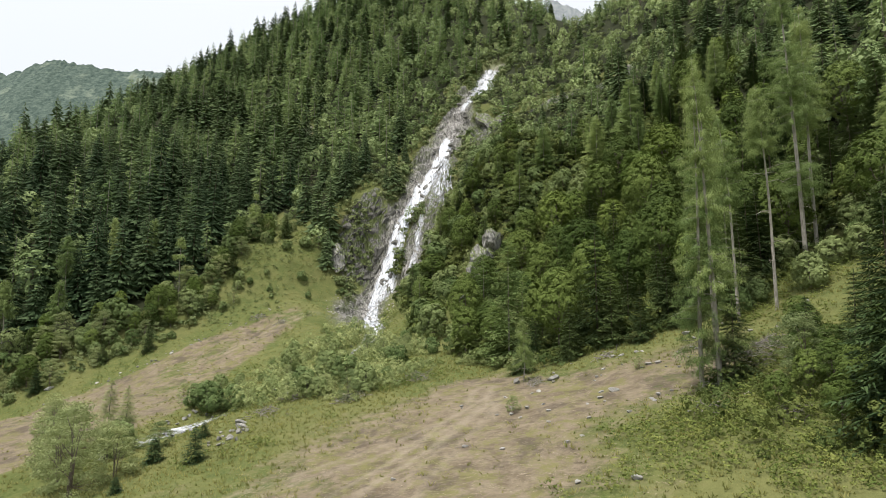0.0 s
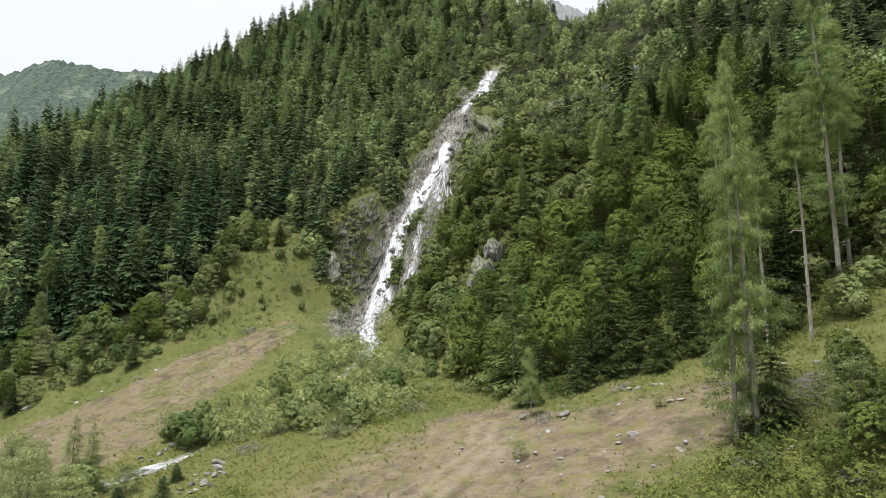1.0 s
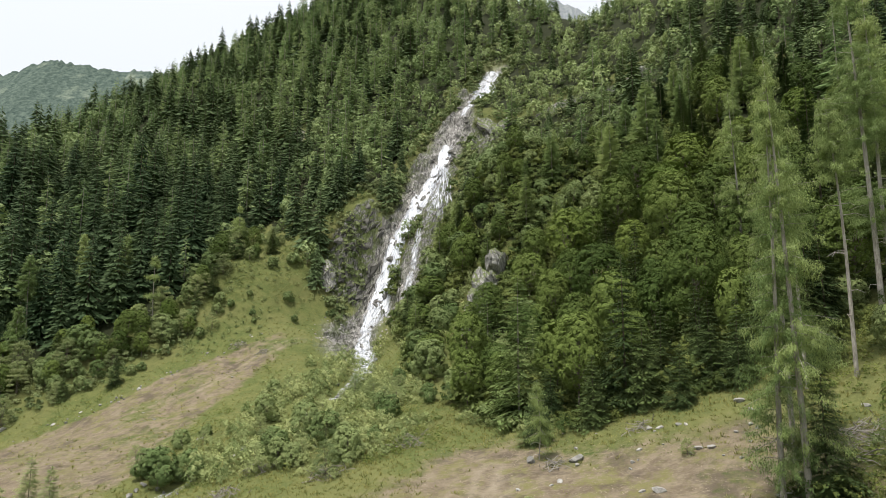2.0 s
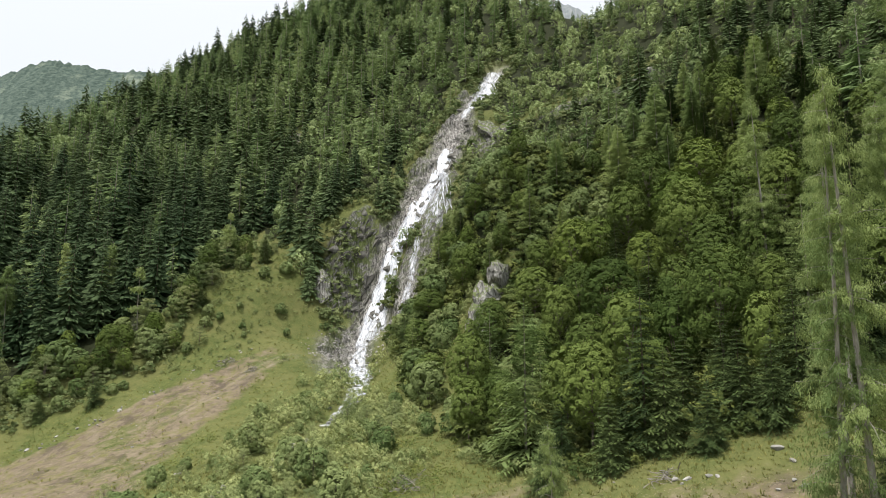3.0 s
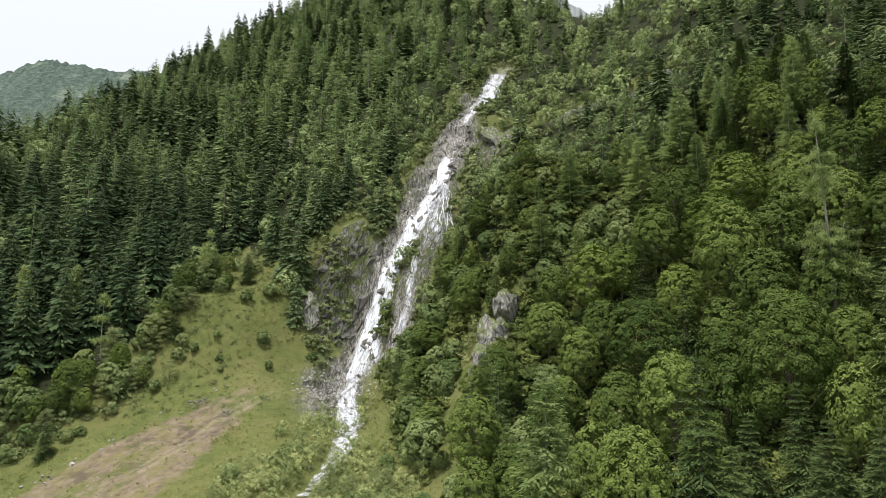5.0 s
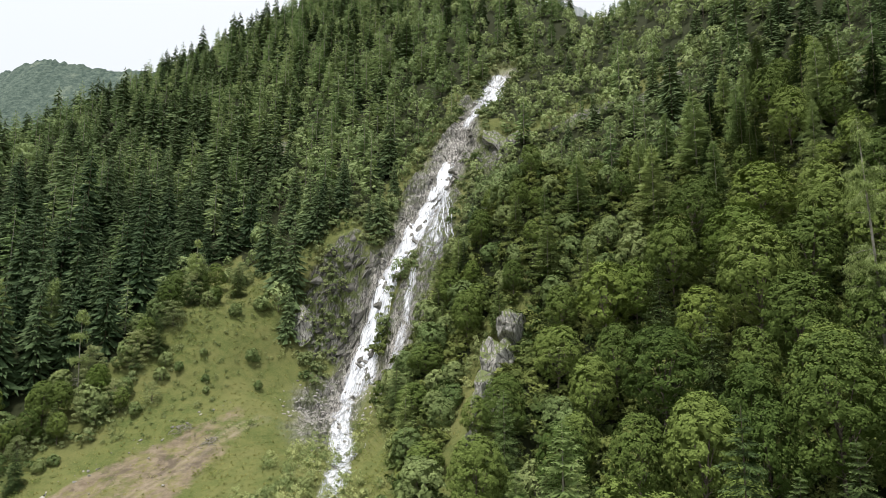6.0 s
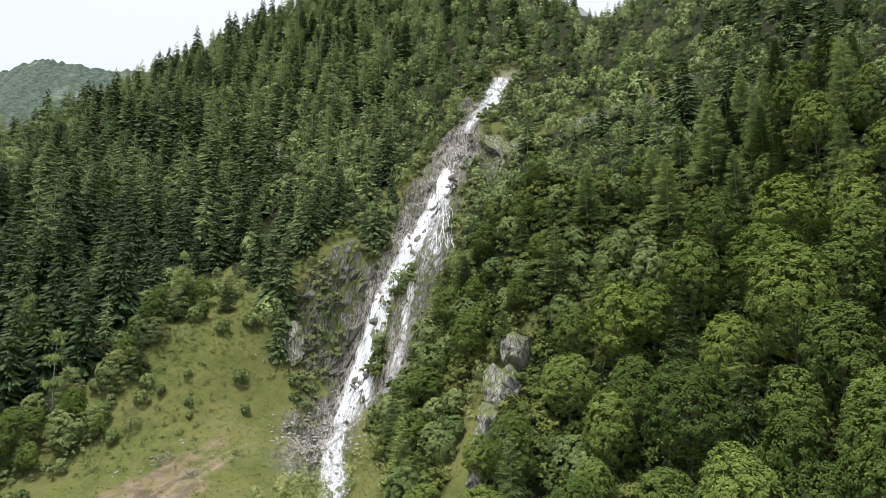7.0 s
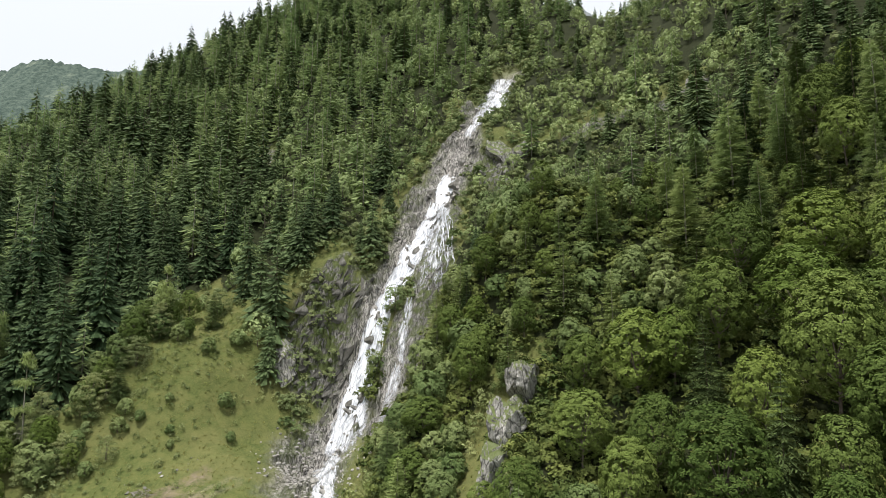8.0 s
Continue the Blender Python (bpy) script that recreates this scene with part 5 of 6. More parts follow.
for k in range(80):
    x = -112 + 66 * (k + re.random()) / 80
    top = float(np.interp(x, [p[0] for p in FOREST_LEFT], [p[1] for p in FOREST_LEFT]))
    row = float(np.interp(x, [p[0] for p in STONE_ROW], [p[1] for p in STONE_ROW]))
    u = re.random() ** 1.3
    y = top + 3 + (row + 5 - top) * u
    if k % 9 == 4:
        plant(BROADS, int(re.integers(4)), x, y, re.uniform(0, 360), re.uniform(0.4, 0.6))
    elif k % 11 == 2:
        plant(CONIFERS, 3, x, y, re.uniform(0, 360), re.uniform(0.35, 0.7))
    elif k % 4 == 1:
        plant(WILLOWS, int(re.integers(2)), x, y, re.uniform(0, 360), (1.25 - 0.5 * u) * re.uniform(0.7, 1.0), "pale feathery tall shrub at forest edge")
    else:
        plant(BUSHES, int(re.integers(3)), x, y, re.uniform(0, 360), (1.0 - 0.55 * u) * re.uniform(0.6, 1.1))


for k in range(6):
    x, y = -50 + 17 * re.random(), 153 + 30 * re.random()
    if rockiness(np.array(x), np.array(y)) < 0.3:
        plant(BUSHES, int(re.integers(3)), x, y, re.uniform(0, 360), re.uniform(0.22, 0.5), "low round shrub on the green strip")
for k, x, y, size, label in ((1, 6.9, 62.1, 0.34, "lone thin shrub growing between stones"), (1, 20.6, 65.8, 0.30, "small shrub on an old stump mound")):
    plant(WILLOWS, k, x, y, x * 47, size, label)
for k, x, y, size in ((3, 25.5, 40.5, 0.42), (1, 28.6, 45.8, 0.36), (3, 24.2, 45.5, 0.36), (0, 30.5, 49.0, 0.34)):
    plant(FINE_BROADS, k, x, y, x * 47, size, "dark green leafy sapling at the thicket's edge")
# leafy shrubs and dark spruces on the bank behind the bare trunks
for k in range(46):
    x = 34 + 30 * re.random()
    y = float(np.interp(x, (34, 44, 56, 64), (71, 66, 60, 56))) + 15 * re.random()
    if math.hypot(x - 44.5, y - 75) < 1.5:
        continue
    plant(BUSHES, int(re.integers(3)), x, y, re.uniform(0, 360), re.uniform(0.55, 1.05), "dense green shrub on the bank below the forest")
for x, y, size in ((37.5, 77.0, 0.8), (40.0, 80.0, 0.95), (34.5, 79.5, 0.8), (43.0, 83.0, 0.9), (47.0, 85.0, 0.9)):
    plant(CONIFERS, 2, x, y, x * 31, size, "dark spruce behind bare larch trunks")
for k, x, y, size in ((0, 28.6, 49.4, 0.85), (1, 30.8, 54.5, 0.9), (0, 33.2, 57.0, 0.6)):
    plant(WILLOWS, k, x, y, x * 53, size, "pale feathery sapling on the bank")
for k in range(44):
    cx, cy, w = ((-16, 88, 8), (-25, 100, 7), (-24, 116, 7), (-9, 108, 6))[k % 4]
    x, y = cx + re.normal(0, 0.6) * w, cy + re.normal(0, 0.7) * w
    if polyline(np.array(x), np.array(y), BROOK)[0] < 2.4:
        continue
    if k % 3 != 1:
        plant(WILLOWS, int(re.integers(2)), x, y, re.uniform(0, 360), re.uniform(0.38, 0.6), "feathery grey-green shrub in the thicket")
    else:
        plant(BUSHES, int(re.integers(3)), x, y, re.uniform(0, 360), re.uniform(0.45, 0.75), "bushy shrub in the thicket")


def build_undergrowth():
    low = Stand()
    x, y, r = scatter(-120, 90, 60, 275, 3.0, 31)
    w = wood_mask(x, y)
    d = polyline(x, y, FALL)[0] + 40 * (y > 242)
    keep = (w > 0.4) & ((d < 45) | (w < 0.98) | (r.random(len(x)) < 0.25)) & (d > 4.0) & (np.abs(x) < 0.8 * y + 15) & (rockiness(x, y) < 0.6)
    tx, ty, r2 = scatter(-40, 10, 74, 160, 1.7, 33)
    thick = 1.4 * bump(tx, ty, -16, 88, 13, 9) + 1.5 * bump(tx, ty, -25, 101, 10, 13) + 1.3 * bump(tx, ty, -24, 119, 11, 12) + 1.0 * bump(tx, ty, -10, 112, 9, 18) + 1.1 * bump(tx, ty, -20, 137, 9, 12) + 0.5 * bump(tx, ty, -4, 100, 8, 14) + 1.2 * fbm(tx, ty, 9, 35)
    kt = (thick > 0.95) & (polyline(tx, ty, BROOK)[0] > 1.3)
    gx, gy, r3 = scatter(-56, -30, 145, 205, 2.0, 37)
    kg = (fbm(gx, gy, 9, 39) > -0.12) & (rockiness(gx, gy) < 0.3)
    hx, hy, r4 = scatter(10, 45, 34, 80, 2.2, 41)
    kh = (1.3 * bump(hx, hy, 30, 46, 11, 13) + 0.8 * fbm(hx, hy, 10, 43) > 0.62)
    cx, cy, r5 = scatter(-37, -11, 167, 196, 1.45, 45)
    kc = (fbm(cx, cy, 5, 47) > -0.2) & (polyline(cx, cy, FALL)[0] > 4.5)
    dx, dy, r6 = scatter(4, 26, 180, 210, 2.0, 46)
    kd = fbm(dx, dy, 6, 48) > 0.3
    ex, ey, r7 = scatter(-115, -50, 118, 170, 1.9, 49)
    ke = (wood_mask(ex, ey) < 0.6) & (polyline(ex, ey, FOREST_LEFT)[0] < 6.5 + 4 * fbm(ex, ey, 12, 52))
    qx, qy, r9 = scatter(0, 84, 88, 205, 3.1, 63)
    kq = (wood_mask(qx, qy) > 0.5) & (polyline(qx, qy, FALL)[0] > 4.5)
    ux, uy, r10 = scatter(-20, 40, 168, 262, 1.7, 64)
    ku = np.abs(polyline(ux, uy, FALL)[0] + 1.5 * fbm(ux, uy, 6, 65) - 6.2) < 3.0
    ku &= rockiness(ux, uy) < 0.4
    fx, fy, r8 = scatter(-12, 62, 60, 165, 1.5, 57)
    kf = (wood_mask(fx, fy) < 0.7) & (wood_mask(fx, fy + 3.5) > 0.5) & (fbm(fx, fy, 8, 58) > -0.25)
    sx, sy, r11 = scatter(-14, 62, 80, 168, 1.55, 67)
    ks = (wood_mask(sx, sy) > 0.5) & (rockiness(sx, sy) < 0.4)
    clear = [polyline(a, b + 2.0, VEIL)[0] > 3.2 for a, b in ((x, y), (qx, qy), (ux, uy), (sx, sy))]
    keep, kq, ku, ks = keep & clear[0], kq & clear[1], ku & clear[2], ks & clear[3]
    X, Y = np.r_[sx[ks], qx[kq], ux[ku], fx[kf], ex[ke], x[keep], tx[kt], gx[kg], hx[kh], cx[kc], dx[kd]], np.r_[sy[ks], qy[kq], uy[ku], fy[kf], ey[ke], y[keep], ty[kt], gy[kg], hy[kh], cy[kc], dy[kd]]
    Z = ground_z(X, Y)
    for px, py, pz in zip(X, Y, Z):
        size = r.triangular(0.45, 0.8, 1.6) * (0.45 if -57 < px < -30 and py < 205 else 0.7 if px < -30 else 1.0)
        open_land = (py < 145 and px > -40 or -57 < px < -30) and wood_mask(px, py) < 0.5
        # beneath the spur's crowns, darker leaves put the gaps' shade into the colour
        low.add((NEAR_BUSH if open_land else LOW_BUSH)[int(r.integers(3))], (2 if px > 12 and open_land or -14 < px < 62 and 80 < py < 168 and not open_land else 1 if open_land and px > -40 else 0,), px, py, pz - 0.1, size, r.uniform(0, 6.28), r.random())
    low.build("undergrowth", [SHRUB_WOOD, THICKET, FERN_SHADE], "low grey-green shrubs and herbs covering slope", "undergrowth")


build_undergrowth()


def tuft_shape(blades, height, spread, seed, width=0.03):
    r = np.random.default_rng(seed)
    a = r.uniform(0, 6.28, blades)
    b = np.stack([np.cos(a), np.sin(a), 0 * a], 1) * r.uniform(0, spread, (blades, 1))
    t = b + np.stack([np.cos(a) * height * 0.6, np.sin(a) * height * 0.6, height * r.uniform(0.5, 1.1, blades)], 1)
    s = np.stack([-np.sin(a), np.cos(a), 0 * a], 1) * width
    return np.stack([b - s, b + s, t], 1).reshape(-1, 3), np.arange(3 * blades).reshape(-1, 3)


def build_meadow():
    """Grass tufts, leafy herbs and dry mown stalks on the open ground."""
    tufts = [tuft_shape(5, h, w, 300 + k, 0.06) for k, (h, w) in enumerate(((0.22, 0.28), (0.32, 0.32), (0.15, 0.3)))]
    herbs = [broadleaf_shape(h, w, 7, 9, 310 + k, 0.14, 0.0)[1] for k, (h, w) in enumerate(((0.6, 0.5), (0.9, 0.6)))]
    stalks = []
    for k in range(4):
        rk = np.random.default_rng(330 + k)
        c = np.concatenate([rk.uniform(-0.7, 0.7, (6, 2)), rk.uniform(0.0, 0.015, (6, 1))], 1)
        a = rk.normal(0, 0.25, 6)
        way = np.stack([np.cos(a), np.sin(a), rk.normal(0, 0.05, 6)], 1) * rk.uniform(0.07, 0.22, (6, 1))
        off = np.stack([-np.sin(a), np.cos(a), 0 * a], 1) * 0.016
        stalks.append((np.stack([c - way - off, c - way + off, c + way], 1).reshape(-1, 3), np.arange(18).reshape(-1, 3)))
    grass, herb, dry = Stand(), Stand(), Stand()
    x, y, r = scatter(-125, 60, 34, 206, 0.85, 51, 0.5)
    keep = (wood_mask(x, y) < 0.95) & (rockiness(x, y) < 0.4) & (np.abs(x) < 0.78 * y + 6) & (polyline(x, y, BROOK)[0] > 1.2)
    x2, y2, r2 = scatter(-45, 45, 34, 100, 0.62, 55, 0.5)
    k2 = (wood_mask(x2, y2) < 0.95) & (np.abs(x2) < 0.78 * y2 + 6) & (polyline(x2, y2, BROOK)[0] > 1.2) & (soil_mask(x2, y2) < 0.75)
    x, y = np.r_[x[keep], x2[k2]], np.r_[y[keep], y2[k2]]
    soil, clump, z = soil_mask(x, y), fbm(x, y, 7, 53), ground_z(x, y)
    lush = 1.2 * bump(x, y, 20, 49, 11, 12) + 0.9 * bump(x, y, -46, 178, 12, 25) + 0.7 * bump(x, y, -8, 105, 14, 30) + 0.5 * step(-1, 3, x - 0.45 * y)
    for px, py, pz, so, cl, lu in zip(x, y, z, soil, clump, lush):
        u = r.random()
        if u < -0.10 + 0.5 * lu + 0.8 * cl - 0.5 * so:
            herb.add((herbs[int(r.integers(2))],), (0,), px, py, pz - 0.03, r.uniform(0.7, 1.4), u * 60, r.random())
        elif u < 0.95 - 0.95 * so + 0.35 * cl:
            grass.add((tufts[int(r.integers(3))],), (0,), px, py, pz - 0.02, r.uniform(0.7, 1.4), u * 60, r.random())
        elif so > 0.3 and u < 0.985:
            dry.add((stalks[int(r.integers(4))],), (0,), px, py, pz + 0.02, r.uniform(0.7, 1.5), 0.55 + r.normal(0, 0.9), r.random())
    herb.build("meadow_herbs", [HERB], "yellow-green herbs and ferns on the clearing", "grass")
    grass.build("meadow_grass", [GRASS], "short green and yellow grass tufts on the slope", "grass")
    dry.build("dry_grass", [DRY], "dry cut stalks lying on bare brown soil", "grass")


build_meadow()


# ---- stones, fallen wood ----
def boulder_mesh(name, size, seed, mat, detail=3, cuts=16, depth=(0.55, 0.85)):
    """An angular block: a ball cut by many flat faces, then roughened."""
    bm = bmesh.new()
    bmesh.ops.create_icosphere(bm, subdivisions=detail, radius=1.0)
    V = np.array([v.co for v in bm.verts])
    r = np.random.default_rng(seed)
    for k in range(cuts):
        n = r.normal(0, 1, 3)
        n /= np.linalg.norm(n)
        over = np.maximum(V @ n - r.uniform(*depth), 0)
        V = V - over[:, None] * n
    V = V + 0.05 * np.stack([fbm(V[:, 1] * 9 + seed, V[:, 2] * 9, 2.0, 60 + q) for q in range(3)], 1)
    for v, c in zip(bm.verts, V * np.asarray(size)):
        v.co = c
    me = bpy.data.meshes.new(name)
    bm.to_mesh(me)
    bm.free()
    me.materials.append(mat)
    return me


STONES = [boulder_mesh("boulder", s, 400 + k, PALE_STONE if k % 2 else STONE, 3, 22, (0.35, 0.75)) for k, s in enumerate(((0.5, 0.4, 0.32), (0.6, 0.42, 0.3), (0.42, 0.45, 0.3), (0.7, 0.5, 0.4)))]


rs0 = np.random.default_rng(5)


def stone(x, y, size, k, label, group="", sink=0.08):
    ob = new("boulder", STONES[k % 4])
    ob.matrix_basis = pose(x, y, float(ground_z(x, y)) - sink * size + 0.1 * size, 0, 0, (x * 77 + y * 31) % 360) @ Matrix.Scale(size, 4)
    return tagged(ob, label, "rock", group)


for k, (x, y, size) in enumerate(((12.6, 41.7, 1.25), (4.9, 52.2, 0.7), (28.4, 72.6, 1.5), (16.7, 61.7, 1.5), (21.7, 66.2, 1.1), (22.6, 65.6, 1.0), (32.5, 65.8, 1.0), (34.2, 63.4, 1.0), (35.4, 61.8, 0.9), (6.6, 61.5, 0.8), (8.3, 62.3, 1.0),
                                  (-22.6, 71.6, 1.9), (-23.4, 70.4, 1.1), (-22.0, 70.2, 0.9), (-24.0, 69.3, 0.8), (-23.0, 66.4, 1.0), (-24.8, 70.8, 0.8), (-27.2, 86.6, 1.0), (-33.1, 100.5, 1.3), (-80.4, 128.5, 2.2), (-28.3, 56.1, 0.9), (9.0, 43.0, 0.8), (20.0, 73.5, 1.0))):
    stone(x, y, size, 1 if size < 1.4 or k < 6 else k, "pale weathered boulder lying on the open slope", "boulders of the clearing")
for k in range(26):
    stone(-31.0 + rs0.normal(0, 2.0), 80.0 + rs0.normal(0, 2.6), rs0.uniform(0.5, 1.4), 2 * k, "wet grey stone in the brook", "boulders of the brook")
for k, (x, y, size) in enumerate(((-24.7, 67.3, 1.0), (-24.0, 68.2, 1.3), (-23.0, 68.4, 1.2), (-22.3, 69.5, 1.5), (-23.1, 73.0, 2.4), (-21.6, 69.8, 1.1), (-23.3, 66.0, 1.0), (-21.8, 67.0, 1.2), (-22.6, 67.6, 1.4), (-24.4, 66.4, 0.8))):
    stone(x, y, size, 2 * k, "angular grey boulder in a heap by the brook", "boulders heaped by the brook")
stone(8.6, 73.2, 1.9, 2, "grey boulder half sunk at the meadow edge", "boulders of the clearing")
stone(12.4, 71.1, 2.2, 0, "flat overhanging grey boulder", "boulders of the clearing")
rs = np.random.default_rng(8)
for k in range(80):
    a = rs.random()
    x = -79 + 41 * a
    y = float(np.interp(x, [p[0] for p in STONE_ROW], [p[1] for p in STONE_ROW])) + rs.normal(0, 1.1)
    stone(x, y, 0.3 + 0.9 * rs.random() ** 2, k, "small pale stone beside the dirt track", "stones along the track")
for k in range(64):
    x, y = rs.normal(18, 9), rs.normal(64, 8)
    if wood_mask(np.array(x), np.array(y)) < 0.3:
        stone(x, y, rs.uniform(0.3, 0.95), 1 + 2 * k, "small pale stone in the grass", "stones of the clearing")
for k in range(56):
    i = 4.0 * rs.random() ** 0.9
    p, q, f = BROOK[int(i)], BROOK[int(i) + 1], i % 1
    stone(p[0] + f * (q[0] - p[0]) + rs.normal(0, 1.5), p[1] + f * (q[1] - p[1]), rs.uniform(0.7, 1.8), k, "wet grey boulder in the brook bed", "boulders of the brook")


for k in range(28):
    x, y = rs.uniform(-66, -34), rs.uniform(112, 150)
    if soil_mask(np.array(x), np.array(y)) > 0.4:
        stone(x, y, 0.22 + 0.6 * rs.random() ** 2, 2 * k + 1, "small grey stone on bare brown soil", "stones of the bare slope")


def build_scree():
    scree = Stand()
    protos = []
    for k in range(3):
        me = boulder_mesh("chip", (0.4, 0.3, 0.22), 430 + k, STONE, 1, 8)
        V = np.array([v.co for v in me.vertices])
        protos.append((V, np.array([p.vertices[:] for p in me.polygons])))
        bpy.data.meshes.remove(me)
    r = np.random.default_rng(12)
    x, y = np.r_[r.normal(-22.5, 3.0, 1300), r.normal(-16.5, 3.2, 800)], np.r_[r.normal(159, 4.2, 1300), r.normal(153, 6, 800)]
    z = ground_z(x, y)
    for px, py, pz in zip(x, y, z):
        scree.add((protos[int(r.integers(3))],), (0,), px, py, pz - 0.1, 0.25 + 1.1 * r.random() ** 3, r.uniform(0, 6), r.random())
    scree.build("scree", [stone_material("scree_stone", (0.20, 0.192, 0.18), (0.44, 0.425, 0.405), 0.1)], "loose grey scree at the foot of the waterfall", "scree")


build_scree()


def crag_mesh(name, size, seed, mat):
    """A weathered crag: a cut block with slanting beds, ledges and broken edges."""
    bm = bmesh.new()
    bmesh.ops.create_icosphere(bm, subdivisions=5, radius=1.0)
    V = np.array([v.co for v in bm.verts])
    r = np.random.default_rng(seed)
    for k in range(15):
        n = r.normal(0, 1, 3)
        n /= np.linalg.norm(n)
        over = np.maximum(V @ n - r.uniform(0.42, 0.8), 0)
        V = V - over[:, None] * n
    out = V / (np.linalg.norm(V, axis=1)[:, None] + 1e-9)
    W = V * np.asarray(size)
    for wide, deep in ((2.6, 0.5), (1.1, 0.26), (0.5, 0.10)):
        u, v = (W[:, 0] * 0.8 + W[:, 2] * 0.6) / wide, (W[:, 2] * 0.8 - W[:, 0] * 0.6 + 0.5 * W[:, 1]) / (1.9 * wide)
        u = u + 0.5 * fbm(W[:, 1] + seed, W[:, 2], 1.5 * wide, 66, 2)
        W = W + out * (deep * (lattice(np.floor(u), np.floor(v), seed) - 0.6))[:, None]
    W = W + out * (0.35 * fbm(W[:, 0] + W[:, 1], W[:, 2] + 0.5 * W[:, 1], 1.6, seed, 4))[:, None]
    for v, c in zip(bm.verts, W):
        v.co = c
    me = bpy.data.meshes.new(name)
    bm.to_mesh(me)
    bm.free()
    me.materials.append(mat)
    return me


def crag_material():
    """Pale lichened rock with dark slanting joints and moss on its ledges."""
    m, t, b = material("crag_rock", 0.9)
    n, f = noise_node(t, 0.7, 8, 0.75, (1.6, 1.2, 0.5)), noise_node(t, 4.5, 6, 0.75)
    col = ramp(t, n, (0.32, (0.13, 0.127, 0.118)), (0.48, (0.31, 0.304, 0.287)), (0.66, (0.52, 0.51, 0.48)))
    col = mix(t, ramp(t, f, (0.42, (0.5, 0.5, 0.5)), (0.6, (0, 0, 0))), col, (0.085, 0.083, 0.073))
    joint = crack_lines(t, 0.5, (2.0, 1.0, 0.35))
    col = mix(t, ramp(t, joint, (0.012, (0.85, 0.85, 0.85)), (0.07, (0, 0, 0))), col, (0.03, 0.029, 0.026))
    up = t.nodes.new("ShaderNodeNewGeometry")
    split = t.nodes.new("ShaderNodeSeparateXYZ")
    link(t, up.outputs["Normal"], split.inputs[0])
    moss = ramp(t, math_node(t, "ADD", split.outputs["Z"], math_node(t, "MULTIPLY", noise_node(t, 0.9, 6, 0.7), 0.9)), (0.98, (0, 0, 0)), (1.12, (0.9, 0.9, 0.9)))
    link(t, mix(t, moss, col, (0.10, 0.125, 0.04)), b.inputs["Base Color"])
    bump_node(t, b, math_node(t, "ADD", math_node(t, "ADD", n, math_node(t, "MULTIPLY", f, 0.4)), math_node(t, "MULTIPLY", joint, 1.2)), 0.9, 0.2)
    return m


CRAG = crag_material()


def outcrop(x, y, size, turn, tip, seed, label, lift=0.0):
    ob = new("rock_outcrop", crag_mesh("rock_outcrop", size, seed, CRAG))
    ob.matrix_basis = pose(x, y, float(ground_z(x, y)) + lift, tip, 0, turn)
    return tagged(ob, label, "rock")


outcrop(-30.6, 174.4, (3.4, 3.0, 6.4), 20, -18, 451, "big pale grey rock slab standing against the slope", 0.0)
outcrop(6.3, 126.0, (3.0, 6.2, 4.6), -18, 27, 459, "long pale grey rock rib rising between trees", 0.6)
outcrop(8.6, 133.0, (3.1, 6.4, 4.9), -12, 29, 463, "jointed grey rock rib between grass and trees", 0.7)
outcrop(11.6, 139.8, (2.9, 5.2, 4.4), -20, 30, 462, "upper end of a grey rock rib", 0.9)
outcrop(10.0, 136.5, (2.7, 4.8, 4.2), -16, 30, 466, "broken grey rock step of the rib", 0.8)
outcrop(4.6, 120.8, (1.8, 3.2, 2.4), -10, 25, 465, "low mossy end of a grey rock rib", 0.2)
outcrop(22.5, 188.0, (5.0, 3.6, 4.2), 10, -15, 454, "pale rock ledge with grassy top", 0.0)
outcrop(61.5, 193.0, (3.5, 3.0, 4.5), 30, -15, 455, "grey rock face showing between trees", 0.0)
outcrop(14.6, 204.0, (5.5, 3.2, 7.5), 15, -20, 456, "dark jointed rock face beside the waterfall", -1.0)
outcrop(20.0, 200.0, (4.2, 3.0, 6.0), -10, -20, 457, "dark jointed rock face beside the waterfall", -1.0)

BLOCKS = [boulder_mesh("rock", sz, 460 + k, CLIFF, 3, 12, (0.25, 0.6)) for k, sz in enumerate(((1.0, 0.8, 3.4), (0.8, 1.0, 2.6), (1.5, 0.9, 2.0), (0.6, 0.7, 3.0)))]
BLOCKS += [boulder_mesh("rock", sz, 470 + k, STONE, 3, 12, (0.25, 0.6)) for k, sz in enumerate(((1.4, 0.7, 0.8), (0.9, 0.9, 1.5), (1.8, 0.8, 0.6), (0.8, 0.6, 1.2)))]
rb = np.random.default_rng(14)
for k in range(380):
    if k < 150:
        x, y = rb.uniform(-33, -15), rb.uniform(168, 186)
    elif k < 340:
        i = rb.uniform(1.2, 14)
        p, q, f = FALL[int(i)], FALL[int(i) + 1], i % 1
        x, y = p[0] + f * (q[0] - p[0]) + rb.choice([-1, 1]) * rb.uniform(1.8, 5.5), p[1] + f * (q[1] - p[1]) + rb.normal(0, 1)
    else:
        x, y = rb.normal(14, 4), rb.normal(197, 6)
    if rockiness(np.array(x), np.array(y)) < 0.6 or polyline(np.array(x), np.array(y), FALL)[0] < 1.7:
        continue
    ob = new("rock", BLOCKS[k % 4 + (4 if k >= 150 and rb.random() < 0.6 else 0)])
    size = rb.uniform(0.35, 1.3)
    ob.matrix_basis = pose(x, y, float(ground_z(x, y)) - 0.35 * size, -24 + rb.normal(0, 8), 24 + rb.normal(0, 9), rb.normal(0, 25)) @ Matrix.Scale(size, 4)
    tagged(ob, "slanting broken grey rock block beside the waterfall", "rock", "rock blocks of the cliff")

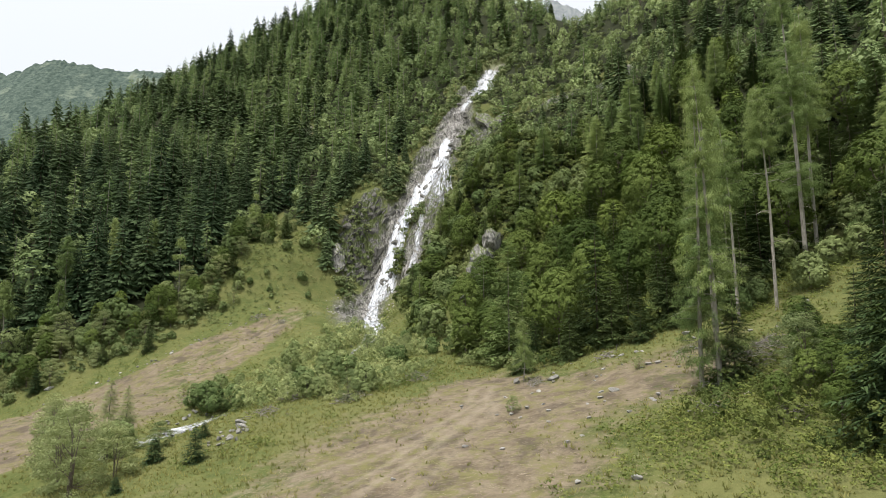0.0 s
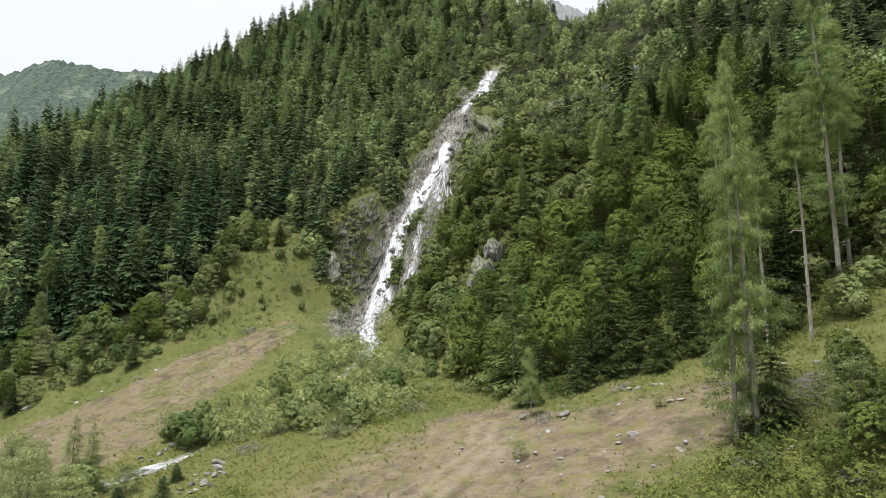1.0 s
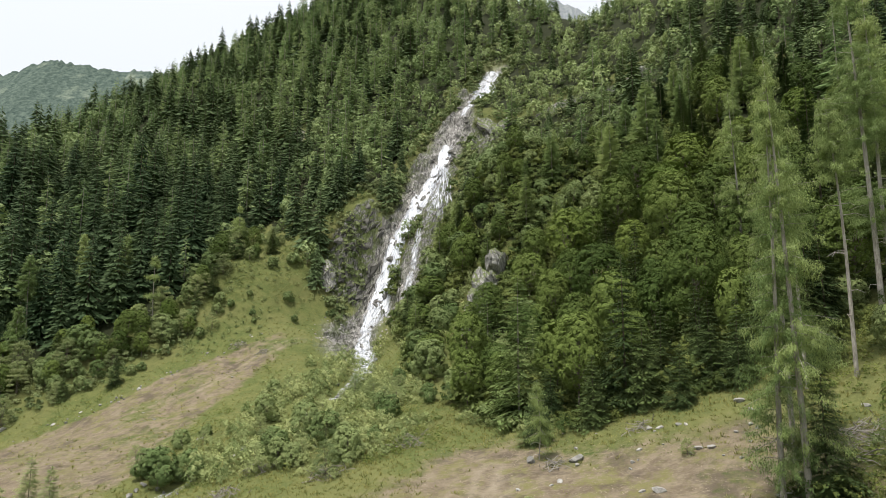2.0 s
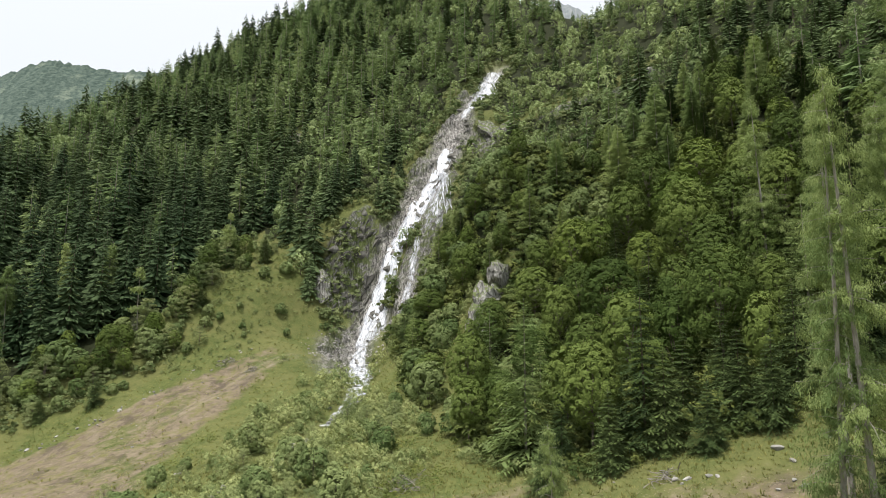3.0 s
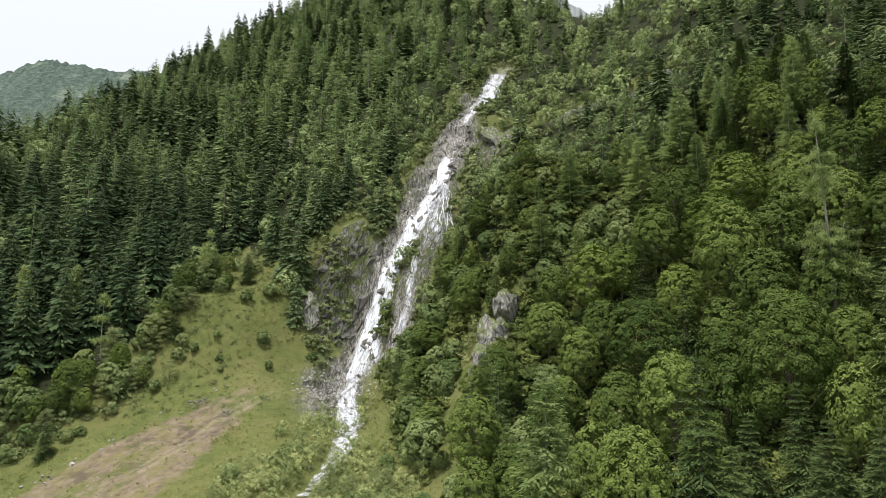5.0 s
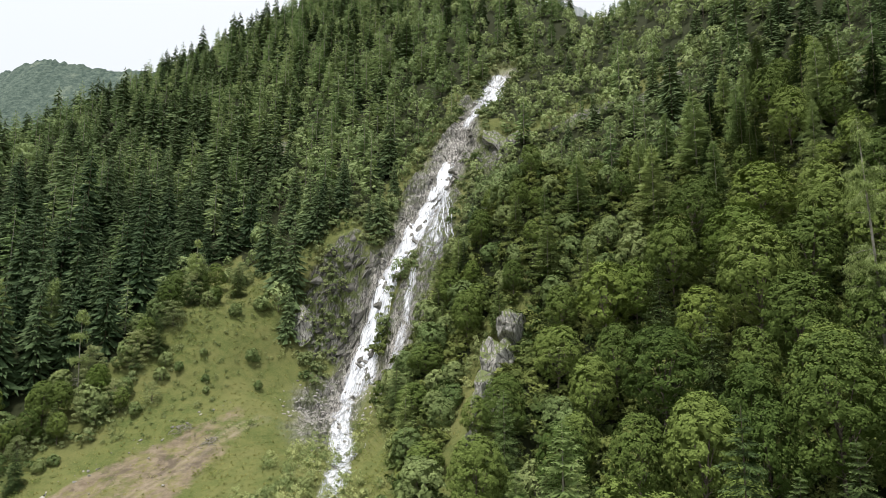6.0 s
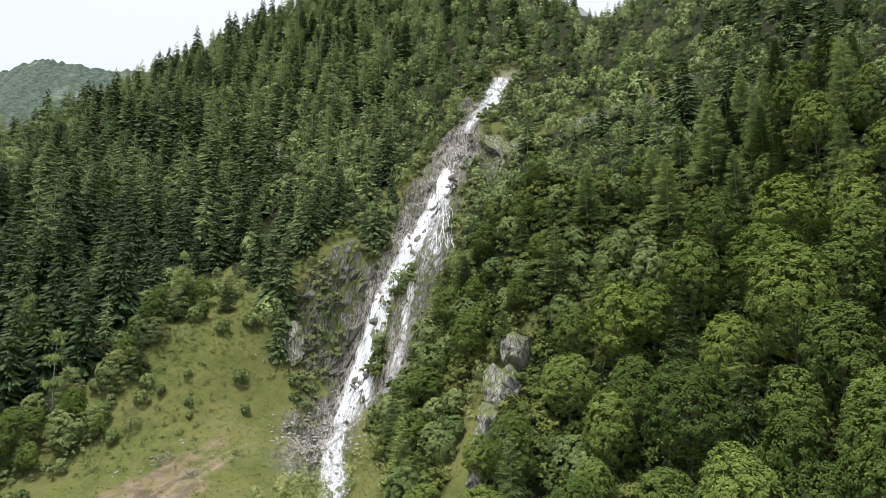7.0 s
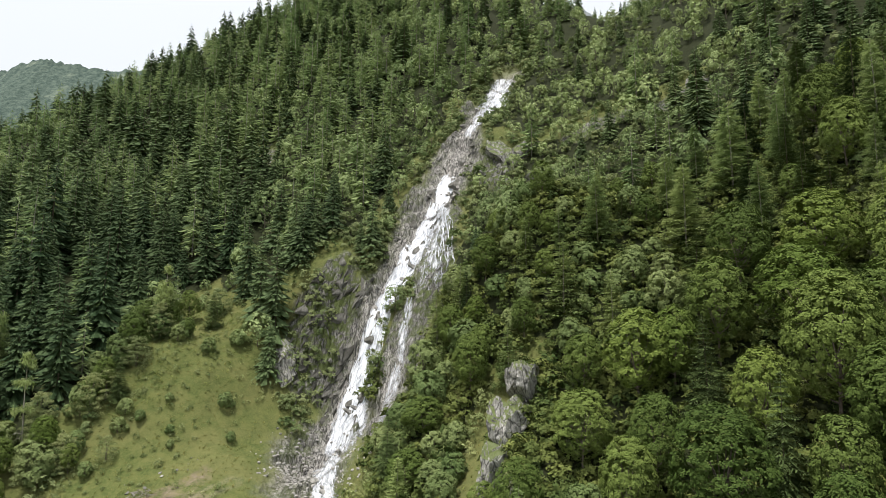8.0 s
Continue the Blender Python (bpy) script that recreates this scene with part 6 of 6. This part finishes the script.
STICKS = []
for k in range(4):
    r = np.random.default_rng(480 + k)
    L = r.uniform(0.8, 2.2)
    t = np.linspace(-0.5, 0.5, 5)
    v, f = tube(np.stack([t * L, 0.12 * np.sin(t * 5 + k), 0.1 * np.cos(t * 4 + k)], 1), 0.03 * (0.6 - t) + 0.008, 4)
    STICKS.append(mesh_of("branch", v, f, [DEADWOOD]))


def brush_pile(x, y, size, seed, label):
    r = np.random.default_rng(seed)
    pile = new("brush_pile")
    pile.matrix_basis = pose(x, y, float(ground_z(x, y)))
    for k in range(int(40 * size)):
        ob = part("branch", STICKS[int(r.integers(4))], pile)
        d = r.normal(0, 0.75, 2) * size
        ob.matrix_basis = pose(d[0], d[1], 0.12 + 0.6 * size * math.exp(-(d @ d) / size) * r.random() + float(ground_z(x + d[0], y + d[1]) - ground_z(x, y)), 0, r.normal(0, 22), r.uniform(0, 180)) @ Matrix.Scale(r.uniform(0.6, 1.2), 4)
    return tagged(pile, label, "deadwood", "brush piles")


for k, (x, y, size) in enumerate(((-3.3, 86.0, 1.5), (-11.7, 79.8, 1.4), (-19.9, 82.9, 1.0), (-21.1, 76.0, 1.1), (30.1, 58.6, 1.9), (31.5, 60.5, 1.2), (21.2, 50.4, 0.7), (19.7, 74.3, 0.8), (25.0, 45.0, 0.9), (10.5, 71.0, 0.8), (-43.0, 146.0, 1.1), (-37.0, 141.5, 0.8))):
    brush_pile(x, y, size, 500 + k, "heap of dead grey branches on the clearing")


def far_hill():
    """The wooded mountain across the valley."""
    x, v = np.meshgrid(np.linspace(-1900, -300, 640), np.linspace(0, 1, 40), indexing="ij")
    y = 1100 + v * 520
    top = 727 + 40 * np.exp(-((x + 1060) / 95) ** 2) + 9 * fbm(x, v * 0, 60, 4) + 5 * fbm(x, v * 0, 16, 5, 2) * v ** 6 + (5 * vnoise(x, v * 0, 6.0, 12) + 4 * fbm(x, v * 0, 25, 15)) * v ** 8 - 0.12 * np.maximum(x + 820, 0) + 0.03 * (x + 1000)
    z = top * v ** 0.8 + 22 * fbm(x, y, 90, 8) * (1 - v) + 5 * vnoise(x, y, 9, 13) * (1 - v)
    V = np.stack([x, y, z], -1).reshape(-1, 3)
    i, j = np.meshgrid(np.arange(639), np.arange(39), indexing="ij")
    p = (i * 40 + j).ravel()
    m, t, b = material("far_hazed_slope", 1.0)
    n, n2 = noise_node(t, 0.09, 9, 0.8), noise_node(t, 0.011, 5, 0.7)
    # the blue-grey cast of distance haze is mixed into these wood colours
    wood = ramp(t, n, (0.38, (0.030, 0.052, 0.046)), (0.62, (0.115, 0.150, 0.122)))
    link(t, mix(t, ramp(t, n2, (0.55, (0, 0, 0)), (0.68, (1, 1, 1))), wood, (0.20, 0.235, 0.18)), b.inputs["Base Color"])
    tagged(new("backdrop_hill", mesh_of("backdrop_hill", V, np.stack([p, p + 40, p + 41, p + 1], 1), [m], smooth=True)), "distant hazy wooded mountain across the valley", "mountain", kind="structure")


def far_peak():
    """The bare summit that shows in the notch above the fall."""
    x, v = np.meshgrid(np.linspace(180, 520, 90), np.linspace(0, 1, 30), indexing="ij")
    y = 1450 + v * 160
    top = 948 - 0.7 * np.abs(x - 318) + 16 * fbm(x, v * 0, 30, 6)
    z = top * (0.35 + 0.65 * v) + 12 * fbm(x, y, 25, 9)
    V = np.stack([x, y, z], -1).reshape(-1, 3)
    i, j = np.meshgrid(np.arange(89), np.arange(29), indexing="ij")
    p = (i * 30 + j).ravel()
    m, t, b = material("bare_summit", 1.0)
    link(t, ramp(t, noise_node(t, 0.05, 8, 0.75), (0.35, (0.22, 0.25, 0.27)), (0.66, (0.42, 0.44, 0.45))), b.inputs["Base Color"])
    tagged(new("backdrop_peak", mesh_of("backdrop_peak", V, np.stack([p, p + 30, p + 31, p + 1], 1), [m])), "distant bare grey rocky summit", "mountain", kind="structure")


far_peak()

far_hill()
